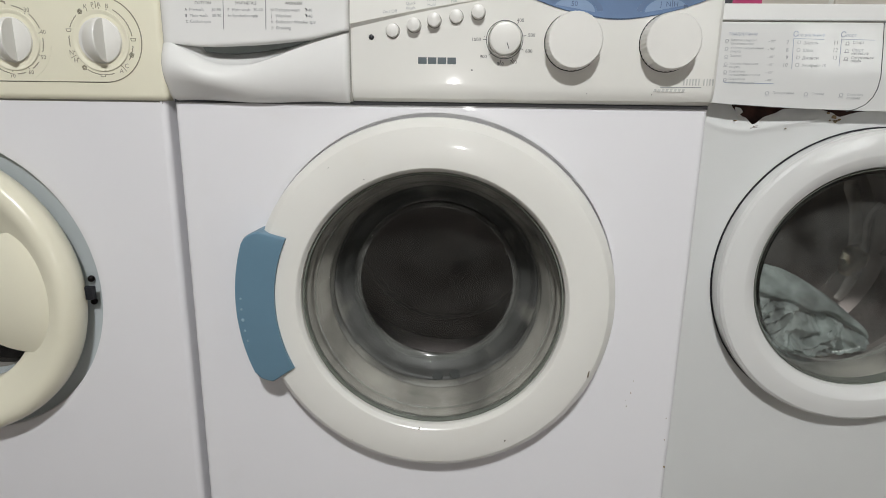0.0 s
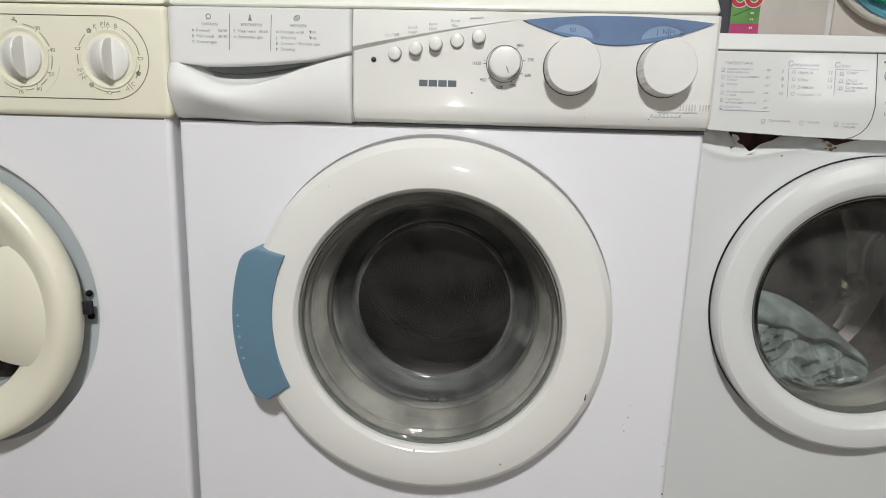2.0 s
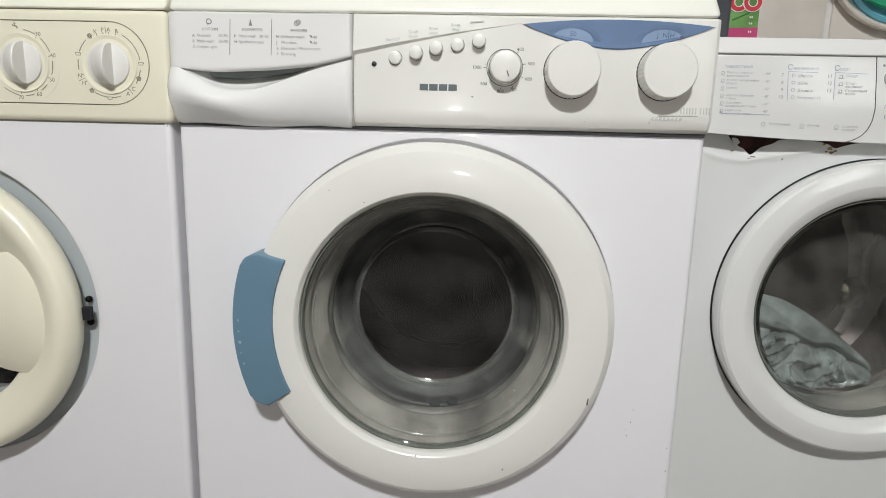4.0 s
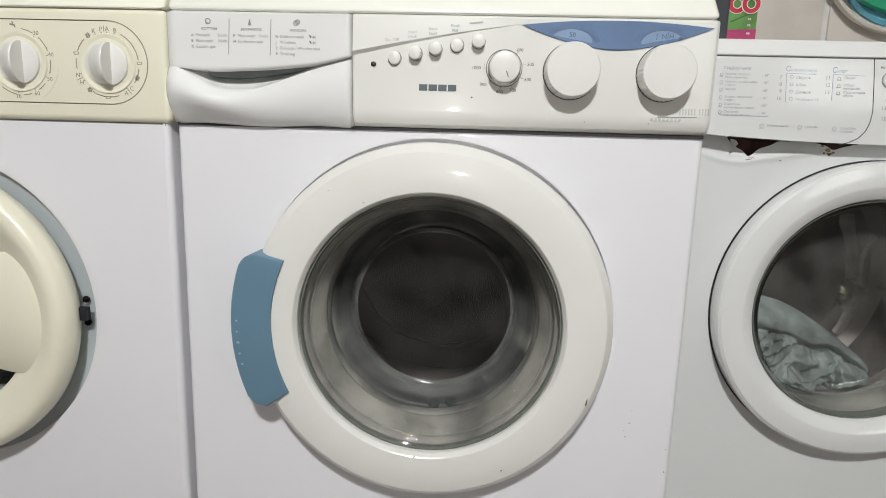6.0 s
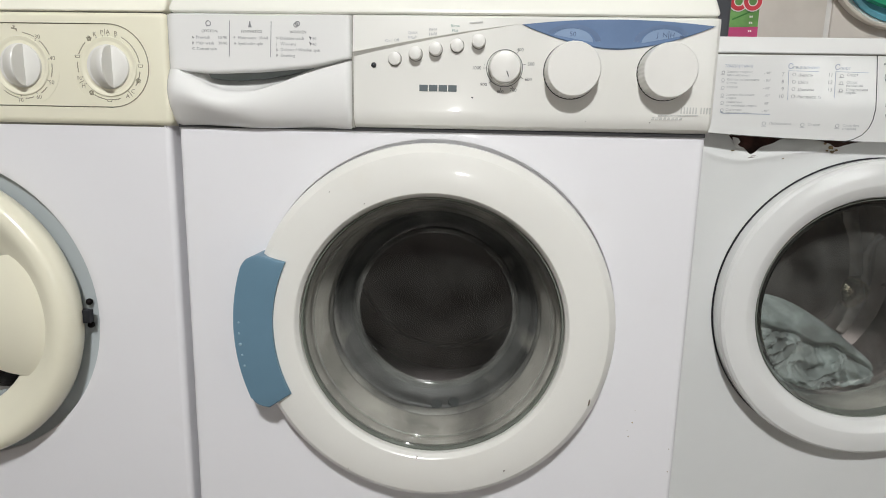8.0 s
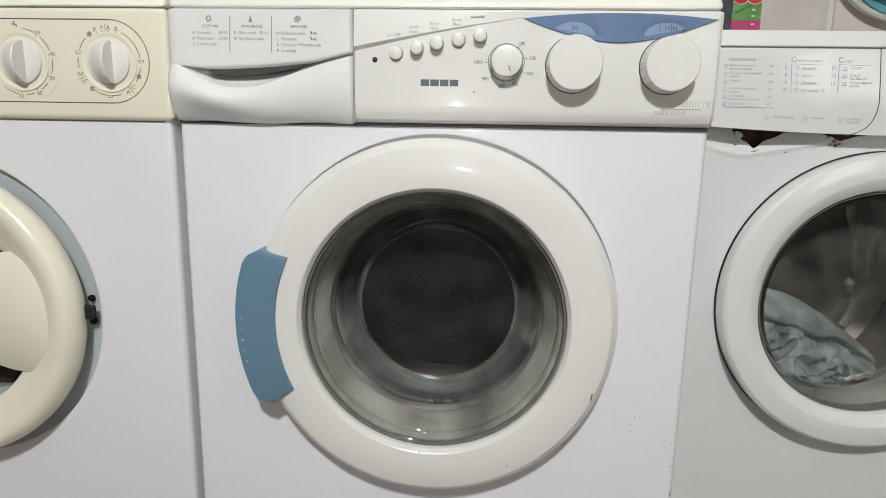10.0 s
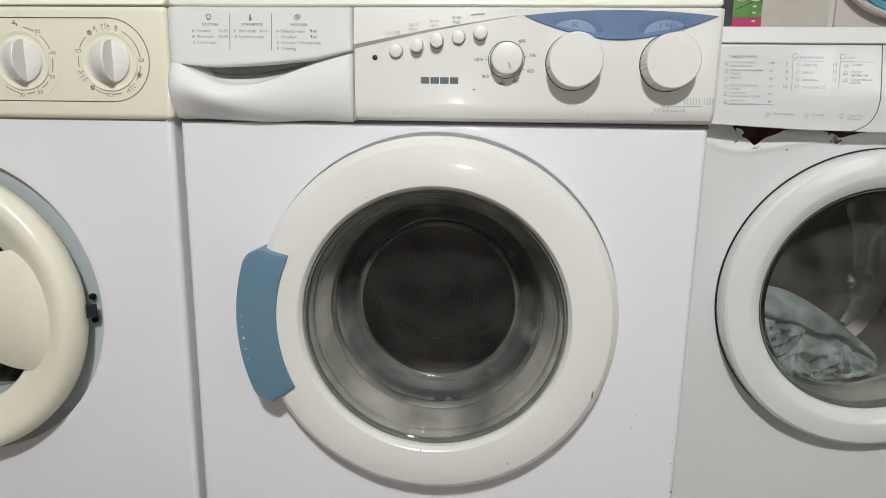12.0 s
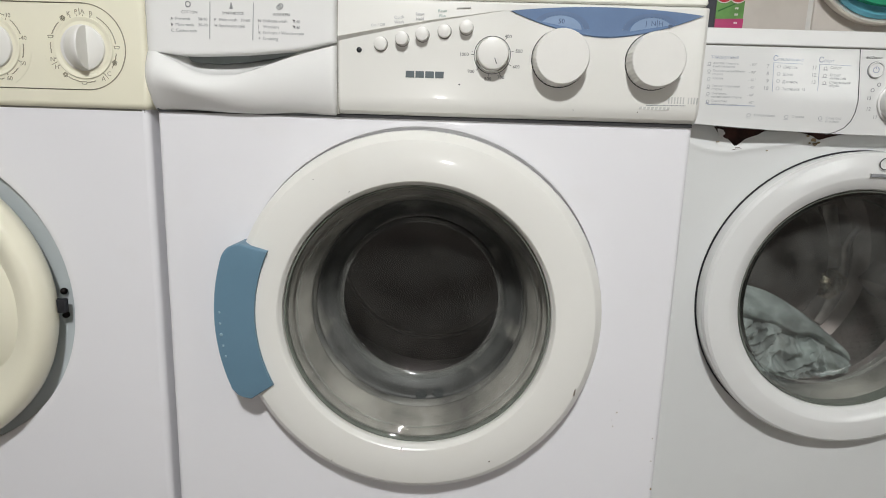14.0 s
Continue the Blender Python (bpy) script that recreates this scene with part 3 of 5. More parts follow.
            lettering(w, x, z - 0.0050 * i, 0.0043, PRINT_GREEN if "Plus" in words else PRINT_FAINT, body, y - (0.0044 * (1 - u) + 0.0002) * min(1, down * 1.12) - 0.0005, "CENTER", 4)
    part("worn_word", bar(0.0345, 0.8150, 0.0490, 0.8162, 0.0011, y - 0.0016), PRINT_PALE, body, "worn illegible word")
    # spin speed knob
    sx, sz = 0.0735, 0.7693
    part("dial_ring", ring(sx, sz, 0.0192, 0.0007, y), PRINT, body)
    k = part("spin_knob", lathe([(0.0172, y), (0.0172, y - 0.004), (0.0165, y - 0.0045), (0.0163, y - 0.0125), (0.0155, y - 0.0142), (0.013, y - 0.0150), (0.00002, y - 0.0152)], sx, sz, 64), KNOB_WHITE, body, "round white spin speed knob")
    part("knob_collar", lathe([(0.0174, y - 0.0002), (0.0176, y - 0.0040), (0.0168, y - 0.0048)], sx, sz, 64), CHROME, k, "dull chrome collar")
    part("pointer", bar(sx + 0.0018, sz - 0.0045, sx + 0.0040, sz - 0.0105, 0.0008, y - 0.0153), PRINT, k)
    for word, a in (("400", 51), ("500", 11), ("600", -27), ("700", -65), ("800", -99), ("900", -136), ("1000", 180)):
        ca, sa = math.cos(radians(a)), math.sin(radians(a))
        part("tick", bar(sx + 0.0197 * ca, sz + 0.0197 * sa, sx + 0.0228 * ca, sz + 0.0228 * sa, 0.0005, y), PRINT, body)
        lettering(word, sx + 0.0240 * ca + (0.0008 if abs(a) < 60 else -0.001 if abs(a) > 130 else 0), sz + 0.0248 * sa - 0.0016, 0.0050, PRINT, body, y - 0.0002, "LEFT" if abs(a) < 30 else "RIGHT" if abs(a) > 130 else "CENTER")
    for x, z, nm in ((0.1446, 0.7674, "temperature_knob"), (0.2432, 0.7674, "program_knob")):
        k = knob(x, z, y, 0.0284, 0.0205, 40, 0.015, body, nm)
        part("knob_gap", ring(x, z, 0.0291, 0.0012, y), GAP, k)
    # blue window
    cx, hw, zc = 0.1907, 0.0994, 0.8140
    up = [(cx + hw * u, zc + 0.0056 * (1 - u * u)) for u in [i / 20 - 1 for i in range(41)]]
    dn = [(cx + hw * u, zc - 0.0232 * (1 - abs(u) ** 1.75)) for u in [1 - i / 20 for i in range(1, 40)]]
    rim = [(cx + (x - cx) * 1.008, zc + (z - zc) * 1.05 + 0.0002) for x, z in up + dn]
    part("window_edge", slab(rim, y - 0.0008, y + 0.002), BLUE_DIM, body, "thin dark edge of the display window")
    win = part("display_window", slab(up + dn, y - 0.0016, y + 0.002, 0.0008), BLUE_LENS, body, "smoky blue lens-shaped display window")
    for x, s, marks in ((0.1430, 0.031, ("50",)), (0.2385, 0.031, ("J", "N", "H"))):
        arc = [(x + s * math.cos(radians(a)), 0.7960 + 0.0190 * math.sin(radians(a))) for a in range(6, 175, 3)]
        arc += [(x + s * 0.80 * math.cos(radians(a)), 0.7960 + 0.0150 * math.sin(radians(a))) for a in range(174, 5, -3)]
        floor_z = lambda q: zc - 0.0232 * (1 - min(1, abs((q - cx) / hw)) ** 1.75) + 0.0008
        arc = [(q, z) for q, z in arc if z > floor_z(q)]
        part("dial_rim", slab(arc, y - 0.0019, y - 0.0012), BLUE_DIM, win)
        strip = [(x + s * 0.72 * math.cos(radians(a)), 0.7968 + 0.0138 * math.sin(radians(a))) for a in range(0, 181, 4)]
        strip = [(q, z) for q, z in strip if z > floor_z(q)]
        part("dial_strip", slab(strip, y - 0.0018, y - 0.0012), BLUE_PALE, win)
        for i, w in enumerate(marks):
            lettering(w, x + (i - (len(marks) - 1) / 2) * 0.0075 + 0.001, 0.8026, 0.0070, PRINT_BLUE_DARK, win, y - 0.0021, "CENTER")
        if len(marks) > 1:
            part("tap_symbol", bar(x + 0.0165, 0.8035, x + 0.0205, 0.8028, 0.0022, y - 0.0020, bm=bar(x + 0.0172, 0.8008, x + 0.0176, 0.8022, 0.0012, y - 0.0020)), PRINT_BLUE_DARK, win)
            part("divider", bar(x + 0.0048, 0.8010, x + 0.0048, 0.8090, 0.0006, y - 0.0020), PRINT_BLUE_DARK, win)
    # maker's mark as four plain blocks, model names as plain bars
    for i in range(4):
        xa = -0.0182 + i * 0.0105
        part("logo_block", slab([(xa, 0.7440), (xa + 0.0092, 0.7440), (xa + 0.0092, 0.7508), (xa, 0.7508)], y - 0.0004, y + 0.0004), LOGO, body, "slate grey block of the maker's mark")
    for i in range(10):
        xa = 0.2632 + 0.0031 * i + (0.0022 if i > 5 else 0)
        part("model_bar", slab([(xa, 0.7250), (xa + 0.0013, 0.7250), (xa + 0.0013, 0.7318), (xa, 0.7318)], y - 0.0003, y + 0.0003), PRINT_PALE, body, "thin grey stroke of the model name")
    part("model_line", bar(0.2400, 0.7225, 0.2820, 0.7232, 0.0006, y), PRINT_SOFT, body)
    for i in range(8):
        xa = 0.2330 + 0.0042 * i
        part("model_bar", slab([(xa, 0.7182), (xa + 0.0026, 0.7182), (xa + 0.0032, 0.7210), (xa + 0.0006, 0.7210)], y - 0.0003, y + 0.0003), PRINT_PALE, body, "pale grey stroke of the model name")
    for x, z, s in ((0.0395, 0.7382, 0.0014), (0.052, 0.7725, 0.0006), (0.163, 0.7152, 0.0007), (0.2315, 0.7150, 0.0008)):
        part("scuff", slab([(x - s, z), (x + s * 0.4, z - s * 0.7), (x + s, z + s * 0.3), (x - s * 0.3, z + s * 0.5)], y - 0.0002, y + 0.0003), PRINT, body)
    return body


PRINT_PALE = material("pale_grey_print", (0.56, 0.56, 0.54), 0.5, vary=0.1, scale=60)
PRINT_BLUE_DARK = material("dark_blue_dial_print", (0.085, 0.125, 0.215), 0.5, vary=0.1, scale=60)


def middle_door(parent):
    cx, cz = DOOR
    prof = [(0.198, 0.008), (0.2070, 0.006), (0.2098, -0.004), (0.2103, -0.0205), (0.2094, -0.0245), (0.2076, -0.0270), (0.2010, -0.0335), (0.2002, -0.0340), (0.1930, -0.0356), (0.1800, -0.0368), (0.1650, -0.0370), (0.1568, -0.0362), (0.1556, -0.0352), (0.1524, -0.0300), (0.1512, -0.018), (0.1510, -0.006), (0.165, 0.004)]
    ring_ob = part("door", lathe(prof, cx, cz, 160, closed=True), PLASTIC, parent, "round warm white plastic door ring", angle=17)
    # rubbery lip, then the glass bowl
    part("glass_seal", lathe([(0.1512, -0.0255), (0.1494, -0.0262), (0.1484, -0.0240), (0.1486, -0.018), (0.150, -0.016)], cx, cz, 120), GLASS_EDGE, ring_ob, "dark green edge of the glass")
    outer = [(0.1488, -0.0235), (0.1470, -0.0225), (0.1456, -0.0190), (0.1450, -0.0178), (0.1438, -0.0174), (0.1430, -0.0164), (0.1420, -0.0136), (0.1408, -0.0128), (0.1400, -0.0110), (0.1340, -0.003), (0.1265, 0.010), (0.1195, 0.024), (0.1130, 0.038), (0.1080, 0.050), (0.1068, 0.0545), (0.1050, 0.0585), (0.1020, 0.0612), (0.0985, 0.0625), (0.080, 0.0632), (0.00002, 0.0638)]
    bowl = pane("door_glass", lathe(outer, cx, cz, 120), GLASS, ring_ob, "greenish pressed glass bowl")
    pane("glass_rim", lathe([(0.1062, 0.0500), (0.1056, 0.0540), (0.1040, 0.0572), (0.1015, 0.0592), (0.0990, 0.0600)], cx, cz, 120), GLASS_RIM, bowl, "rounded rim of the bowl, whitened to imitate its glint")
    # thin ring whitened to paint the bright line along the step
    pane("glass_step", lathe([(0.1400, -0.0150), (0.1392, -0.0142), (0.1386, -0.0128)], cx, cz, 120), GLASS_RIM, bowl, "moulded step in the glass")
    inner = [(max(r - 0.0045, 0.00002), yy - 0.0042) for r, yy in outer]
    inner[0] = (0.1480, -0.0245)
    pane("glass_inner_face", lathe(inner, cx, cz, 120), GLASS, bowl)
    # handle: a thick curved grip over the ring's edge
    pts = []
    for i in range(41):
        a = radians(157.0 + 51.0 * i / 40)
        end = min(i, 40 - i) / 40
        r = 0.2252 - 0.014 * max(0, 1 - end / 0.09) ** 2
        pts.append((cx + r * math.cos(a), cz + r * math.sin(a)))
    for i in range(41):
        a = radians(206.8 - 51.6 * i / 40)
        pts.append((cx + 0.1800 * math.cos(a), cz + 0.1800 * math.sin(a)))
    h = part("handle", slab(pts, -0.0410, 0.002, 0.0030, 3), HANDLE_BLUE, ring_ob, "curved blue-grey plastic grip", angle=25)
    for i in range(5):
        a = radians(179.0 + 3.4 * i)
        s = 0.0021 if i == 2 else 0.0015
        part("dimple", lathe([(s, -0.0408), (s * 0.8, -0.0417), (0.0002, -0.0421)], cx + 0.219 * math.cos(a), cz + 0.219 * math.sin(a), 12), HANDLE_PALE, h)
    # wear: chips and specks
    for x, z, w, hh in ((0.1830, 0.4010, 0.0012, 0.0045), (-0.1135, 0.6333, 0.0007, 0.0006), (-0.0745, 0.6215, 0.0009, 0.0006), (-0.0130, 0.3235, 0.0010, 0.0007), (-0.095, 0.304, 0.0006, 0.0006), (0.09, 0.312, 0.0008, 0.0006)):
        rr = math.hypot(x - cx, z - cz)
        yy = -0.0346 if rr > 0.196 else -0.0354 if rr > 0.19 else -0.0369
        part("speck", slab([(x - w, z - hh), (x + w * 0.4, z - hh * 0.7), (x + w, z + hh), (x - w * 0.2, z + hh * 0.6)], yy - 0.0006, yy + 0.002), CHIP_DARK, ring_ob, "small dark chip in the plastic")
    return ring_ob


CHIP_DARK = material("dark_chip", (0.12, 0.09, 0.06), 0.8, vary=0.2, scale=90)


def middle_gasket(parent):
    """The grey rubber bellows between the front's opening and the drum."""
    cx, cz = DOOR
    prof = [(0.1700, 0.010), (0.158, -0.004), (0.1508, -0.0145), (0.1490, -0.0150), (0.1462, -0.0110), (0.1448, -0.0065), (0.1456, -0.0035), (0.1440, 0.000), (0.1392, 0.008), (0.1348, 0.017), (0.1318, 0.022), (0.1310, 0.025), (0.1330, 0.028), (0.1400, 0.030)]
    g = part("door_gasket", lathe(prof, cx, cz, 120), RUBBER, parent, "folded grey rubber door gasket", angle=60)
    fold = [(0.1400, 0.030), (0.1330, 0.032), (0.1308, 0.036), (0.1290, 0.0395), (0.1298, 0.042), (0.1400, 0.045)]
    throat = [(0.1400, 0.045), (0.1292, 0.0435), (0.1262, 0.047), (0.1232, 0.052), (0.1222, 0.0545), (0.1190, 0.0575), (0.1120, 0.0635), (0.1062, 0.0672), (0.1060, 0.070), (0.1090, 0.075), (0.150, 0.088)]
    # fold and throat tones imitate the bellows falling into shade
    part("gasket_fold", lathe(fold, cx, cz, 120), RUBBER_HALF_SHADE, g, "mottled grey rubber fold, toned down as half shade", angle=60)
    part("gasket_throat", lathe(throat, cx, cz, 120), RUBBER_SHADE, g, "rubber throat with its shade in the colour", angle=60)
    for x, drop in ((0.0042, 0.1250), (0.0270, 0.1222)):
        # dark raised discs painted in for the shade inside the holes
        part("drain_hole", lathe([(0.0078, 0.001), (0.0070, -0.0010), (0.0003, -0.0012)], 0, 0, 20), RUBBER_DARK, g, at=pose(x, 0.0480, 0.4785 - drop, -62))
    return g


def perforations(rad, y0, y1, rows, per_row, size=0.0022):
    """Dark drum holes, joined as one sheet of small discs just inside the drum wall."""
    bm = bmesh.new()
    for j in range(rows):
        y = y0 + (y1 - y0) * (j + 0.5) / rows
        for i in range(per_row):
            a = 2 * math.pi * (i + 0.5 * (j % 2)) / per_row
            if (math.degrees(a) % 120) < 12:
                continue
            c, s = math.cos(a), math.sin(a)
            ring_v = []
            for k in range(6):
                b = k * math.pi / 3
                da, dy = size / rad * math.cos(b), size * math.sin(b)
                ring_v.append(bm.verts.new((rad * math.cos(a + da), y + dy, rad * math.sin(a + da))))
            bm.faces.new(ring_v)
    return bm


def drum(parent, cx, cz, y0, depth, rad, mouth, steel, steel_back, name="drum"):
    """A perforated steel drum with three lifting ribs; its axis lies along y."""
    prof = [(mouth, -depth / 2), (mouth + 0.02, -depth / 2 - 0.004), (rad - 0.02, -depth / 2 + 0.004), (rad - 0.004, -depth / 2 + 0.014), (rad, -depth / 2 + 0.03), (rad, depth / 2 - 0.02), (rad - 0.02, depth / 2)]
    d = part(name, lathe(prof, 0, 0, 96), steel, parent, "perforated stainless steel drum", at=pose(cx, y0 + depth / 2, cz))
    back = [(rad - 0.02, depth / 2), (rad * 0.72, depth / 2 - 0.006), (rad * 0.68, depth / 2 - 0.016), (rad * 0.30, depth / 2 - 0.022), (rad * 0.24, depth / 2 - 0.032), (0.00002, depth / 2 - 0.036)]
    part("drum_back", lathe(back, 0, 0, 96), steel_back, d, "pressed steel drum back")
    part("holes", perforations(rad - 0.0015, -depth / 2 + 0.035, depth / 2 - 0.03, 12, 96, 0.0014), STEEL_DARK, d)["kind"] = "stuff"
    for k in range(3):
        bm = bmesh.new()
        n, rows = 10, []
        for i in range(n + 1):
            u = i / n
            y = -depth / 2 + 0.03 + (depth - 0.06) * u
            h = 0.045 * min(1, 6 * u, 6 * (1 - u)) + 0.001
            rows.append([bm.verts.new((r * math.cos(a), y, r * math.sin(a))) for r, a in ((rad - 0.001, -0.14), (rad - h * 0.7, -0.075), (rad - h, 0.0), (rad - h * 0.7, 0.075), (rad - 0.001, 0.14))])
        for p, q in zip(rows, rows[1:]):
            for j in range(4):
                bm.faces.new((p[j], p[j + 1], q[j + 1], q[j]))
        bmesh.ops.rotate(bm, verts=bm.verts, cent=(0, 0, 0), matrix=Matrix.Rotation(radians(120 * k + 6), 3, "Y"))
        part("lifter", bm, steel, d, "raised steel lifting rib")
    return d


def feet(parent, xs, ys):
    for x in xs:
        for y in ys:
            bm = bmesh.new()
            bmesh.ops.create_cone(bm, cap_ends=True, segments=20, radius1=0.022, radius2=0.016, depth=0.022)
            bmesh.ops.translate(bm, verts=bm.verts, vec=(x, y, 0.011))
            part("foot", bm, BLACK, parent, "black levelling foot")


def middle_machine():
    t = thing("washing_machine", "white front-loading washing machine, drum spinning, blue door handle", "washing machine", group="washing machines in a row")
    x0, x1 = -0.2975, 0.2975
    bm = front_plate(x0 + 0.006, x1 - 0.006, 0.075, 0.7028, DOOR[0], DOOR[1], 0.2140, 0.0, 0.012, lip=0.002)
    cabinet(bm, x0, x1, 0.022, 0.812, 0.0, 0.54)
    lathe([(0.2142, 0.0115), (0.150, 0.0125)], DOOR[0], DOOR[1], 120, bm=bm)
    body = part("body", bm, ENAMEL, t, "white enamelled steel cabinet", angle=40)
    for x, z, s in ((0.244, 0.362, 0.0011), (0.2405, 0.344, 0.0009), (0.246, 0.378, 0.0006), (0.2945, 0.262, 0.0015), (0.2385, 0.352, 0.0005), (0.29, 0.33, 0.0007), (0.291, 0.30, 0.0009)):
        part("speck", slab([(x - s, z), (x, z - s), (x + s * 0.7, z + s * 0.2), (x - s * 0.3, z + s)], -0.0004, 0.001), CHIP, body, "small brown speck")
    part("plinth", box(x0 + 0.004, x1 - 0.004, 0.002, 0.02, 0.024, 0.0745, 0.002, 2), PLASTIC, t, "white plastic plinth")
    lid = lid_block(x0 - 0.001, x1 + 0.001, -0.0150, 0.545, 0.8238, 0.8538, 0.021, 0.0075)
    part("lid", lid, LID_WHITE, t, "ivory worktop lid with rounded edge")
    part("lid_gap", box(x0 + 0.003, x1 - 0.003, -0.0075, 0.3, 0.8205, 0.8255), GAP_SOFT, t)
    part("panel_gap", box(x0 + 0.002, x1 - 0.002, -0.002, 0.2, 0.7005, 0.7045), GAP, t)
    part("drawer_gap", box(-0.0935, -0.0905, -0.0085, 0.02, 0.7040, 0.8225), GAP_SOFT, t)
    drawer_front(t)
    middle_panel(t)
    middle_door(t)
    middle_gasket(t)
    # both steels here carry the interior's shade in their colour
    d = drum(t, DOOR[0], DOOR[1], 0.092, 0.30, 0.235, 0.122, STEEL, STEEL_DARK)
    feet(t, (-0.25, 0.25), (0.06, 0.48))
    return t, d


MIDDLE, SPINNING_DRUM = middle_machine()


# ---- the cream-panelled machine beside it ----
def left_machine():
    # its middle lies at x = -0.605; everything is built in place
    t = thing("washing_machine", "older white washing machine with yellowed cream panel and door", "washing machine", group="washing machines in a row")
    x1 = -0.3052
    x0 = x1 - 0.595
    rc = (-0.605, 0.4693)
    xb = x1 - 0.0018
    bm = front_plate(x0 + 0.007, xb - 0.007, 0.075, 0.7000, rc[0], rc[1], 0.1925, 0.0, 0.011, lip=0.0025)
    cabinet(bm, x0, xb, 0.022, 0.812, 0.0, 0.52, 0.007)
    part("body", bm, ENAMEL, t, "white enamelled steel cabinet", angle=40)
    part("door_recess", lathe([(0.1927, 0.0090), (0.180, 0.0100), (0.165, 0.0125), (0.150, 0.018), (0.120, 0.03)], rc[0], rc[1], 120), RECESS, t, "blue-grey dished recess", angle=60)
    part("panel_gap", box(x0 + 0.004, xb - 0.004, 0.0005, 0.2, 0.6985, 0.7035), GAP_SOFT, t)
    part("lid", lid_block(x0 - 0.001, x1 + 0.0015, -0.0065, 0.53, 0.8255, 0.8552, 0.020, 0.004), LID_CREAM, t, "yellowed cream lid")
    part("lid_gap", box(x0 + 0.003, x1 - 0.003, -0.0015, 0.3, 0.8225, 0.8275), GAP_SOFT, t)
    y = -0.0055
    panel = part("control_panel", box(x0, x1 + 0.0030, y, 0.05, 0.7018, 0.8250, 0.0070, 5), CREAM, t, "yellowed cream plastic control panel")
    # stadium-shaped groove round both dials
    lo, hi, zc, r = -0.4915, -0.3700, 0.7665, 0.0452
    bm = bmesh.new()
    ring(hi, zc, r, 0.0011, y, -90, 90, 32, bm)
    bar(hi, zc + r, -0.66, zc + r, 0.0011, y, bm)
    bar(hi, zc - r, -0.66, zc - r, 0.0011, y, bm)
    ring(-0.66, zc, r, 0.0011, y, 90, 270, 32, bm)
    part("groove", bm, PRINT_BROWN, panel, "thin dark groove round the dials")
    for cx, marks in ((-0.3712, "letters"), (-0.4738, "numbers")):
        cz = 0.7655
        dish = part("dial_dish", lathe([(0.0330, y - 0.0002), (0.0322, y - 0.0013), (0.0300, y - 0.0012), (0.0262, y + 0.0010), (0.0255, y + 0.004)], cx, cz, 64), CREAM, panel)
        k = part("dial_knob", lathe([(0.0242, y + 0.006), (0.0242, y - 0.001), (0.0238, y - 0.0025), (0.0225, y - 0.0032), (0.00002, y - 0.0034)], cx, cz, 64), KNOB_WHITE, panel, "round white dial knob with a grip ridge")
        bm = bmesh.new()
        n, rows = 28, []
        for i in range(n + 1):
            u = 2 * i / n - 1
            z = cz + 0.0230 * u
            half = math.sqrt(max(0, 1 - u * u))
            yb, tall = y - 0.0030, 0.0190 * half ** 0.9
            edge = cx + 0.0060
            rows.append([bm.verts.new(c) for c in ((cx - 0.0205 * half, yb, z), (cx - 0.0120 * half, yb - tall * 0.35, z), (edge - 0.0075 * half - 0.0008, yb - tall * 0.86, z), (edge - 0.0026, yb - tall * 0.985, z), (edge - 0.0012, yb - tall, z), (edge - 0.0002, yb - tall * 0.97, z), (edge, yb, z))])
        for p, q in zip(rows, rows[1:]):
            for j in range(6):
                bm.faces.new((p[j], p[j + 1], q[j + 1], q[j]))
        part("grip_ridge", bm, KNOB_WHITE, k, angle=30)
        wave = lambda a: 0.006 * math.sin(a * 60)
        if marks == "letters":
            arcs = ((62, 8), (-8, -34), (-72, -88), (-98, -122), (172, 190), (134, 158))
            for w, a in (("K", 111), ("P", 98), ("A", 87), ("B", 73), ("C", -45), ("A", -58), ("N", 200), ("H", 214)):
                lettering(w, cx + 0.0375 * math.cos(radians(a)), cz + 0.0375 * math.sin(radians(a)) - 0.0022, 0.0068, PRINT_BROWN, panel, y - 0.0003, "CENTER")
            for a in (124, -24, -128):
                fx, fz = cx + 0.0365 * math.cos(radians(a)), cz + 0.0365 * math.sin(radians(a))
                bm = bmesh.new()
                for j in range(5):
                    b = radians(72 * j + 90)
                    ring(fx + 0.0018 * math.cos(b), fz + 0.0018 * math.sin(b), 0.0009, 0.0008, y, n=8, bm=bm)
                part("flower_symbol", bm, PRINT_BROWN, panel)
            for a in (2, 163, -93):
                fx, fz = cx + 0.0370 * math.cos(radians(a)), cz + 0.0370 * math.sin(radians(a))
                bm = bar(fx - 0.003, fz + 0.0013, fx + 0.003, fz + 0.0013, 0.0006, y)
                bar(fx - 0.0022, fz - 0.0013, fx + 0.0022, fz - 0.0013, 0.0006, y, bm)
                bar(fx - 0.003, fz + 0.0013, fx - 0.0022, fz - 0.0013, 0.0006, y, bm)
                bar(fx + 0.003, fz + 0.0013, fx + 0.0022, fz - 0.0013, 0.0006, y, bm)
                part("tub_symbol", bm, PRINT_BROWN, panel)
            for a in (92.5, -51.5, 207):
                ca, sa = math.cos(radians(a)), math.sin(radians(a))
                part("divider", bar(cx + 0.034 * ca, cz + 0.034 * sa, cx + 0.041 * ca, cz + 0.041 * sa, 0.0006, y), PRINT_BROWN, panel)
        else:
            arcs = ((82, 60), (48, 20), (4, -20), (-40, -56), (-72, -88), (-102, -130))
            for w, a in (("30", 55), ("40", 13), ("50", -28), ("60", -63), ("70", -97)):
                lettering(w, cx + 0.0385 * math.cos(radians(a)), cz + 0.0385 * math.sin(radians(a)) - 0.0022, 0.0066, PRINT_BROWN, panel, y - 0.0003, "CENTER")
            fx, fz = cx - 0.004, cz + 0.0395
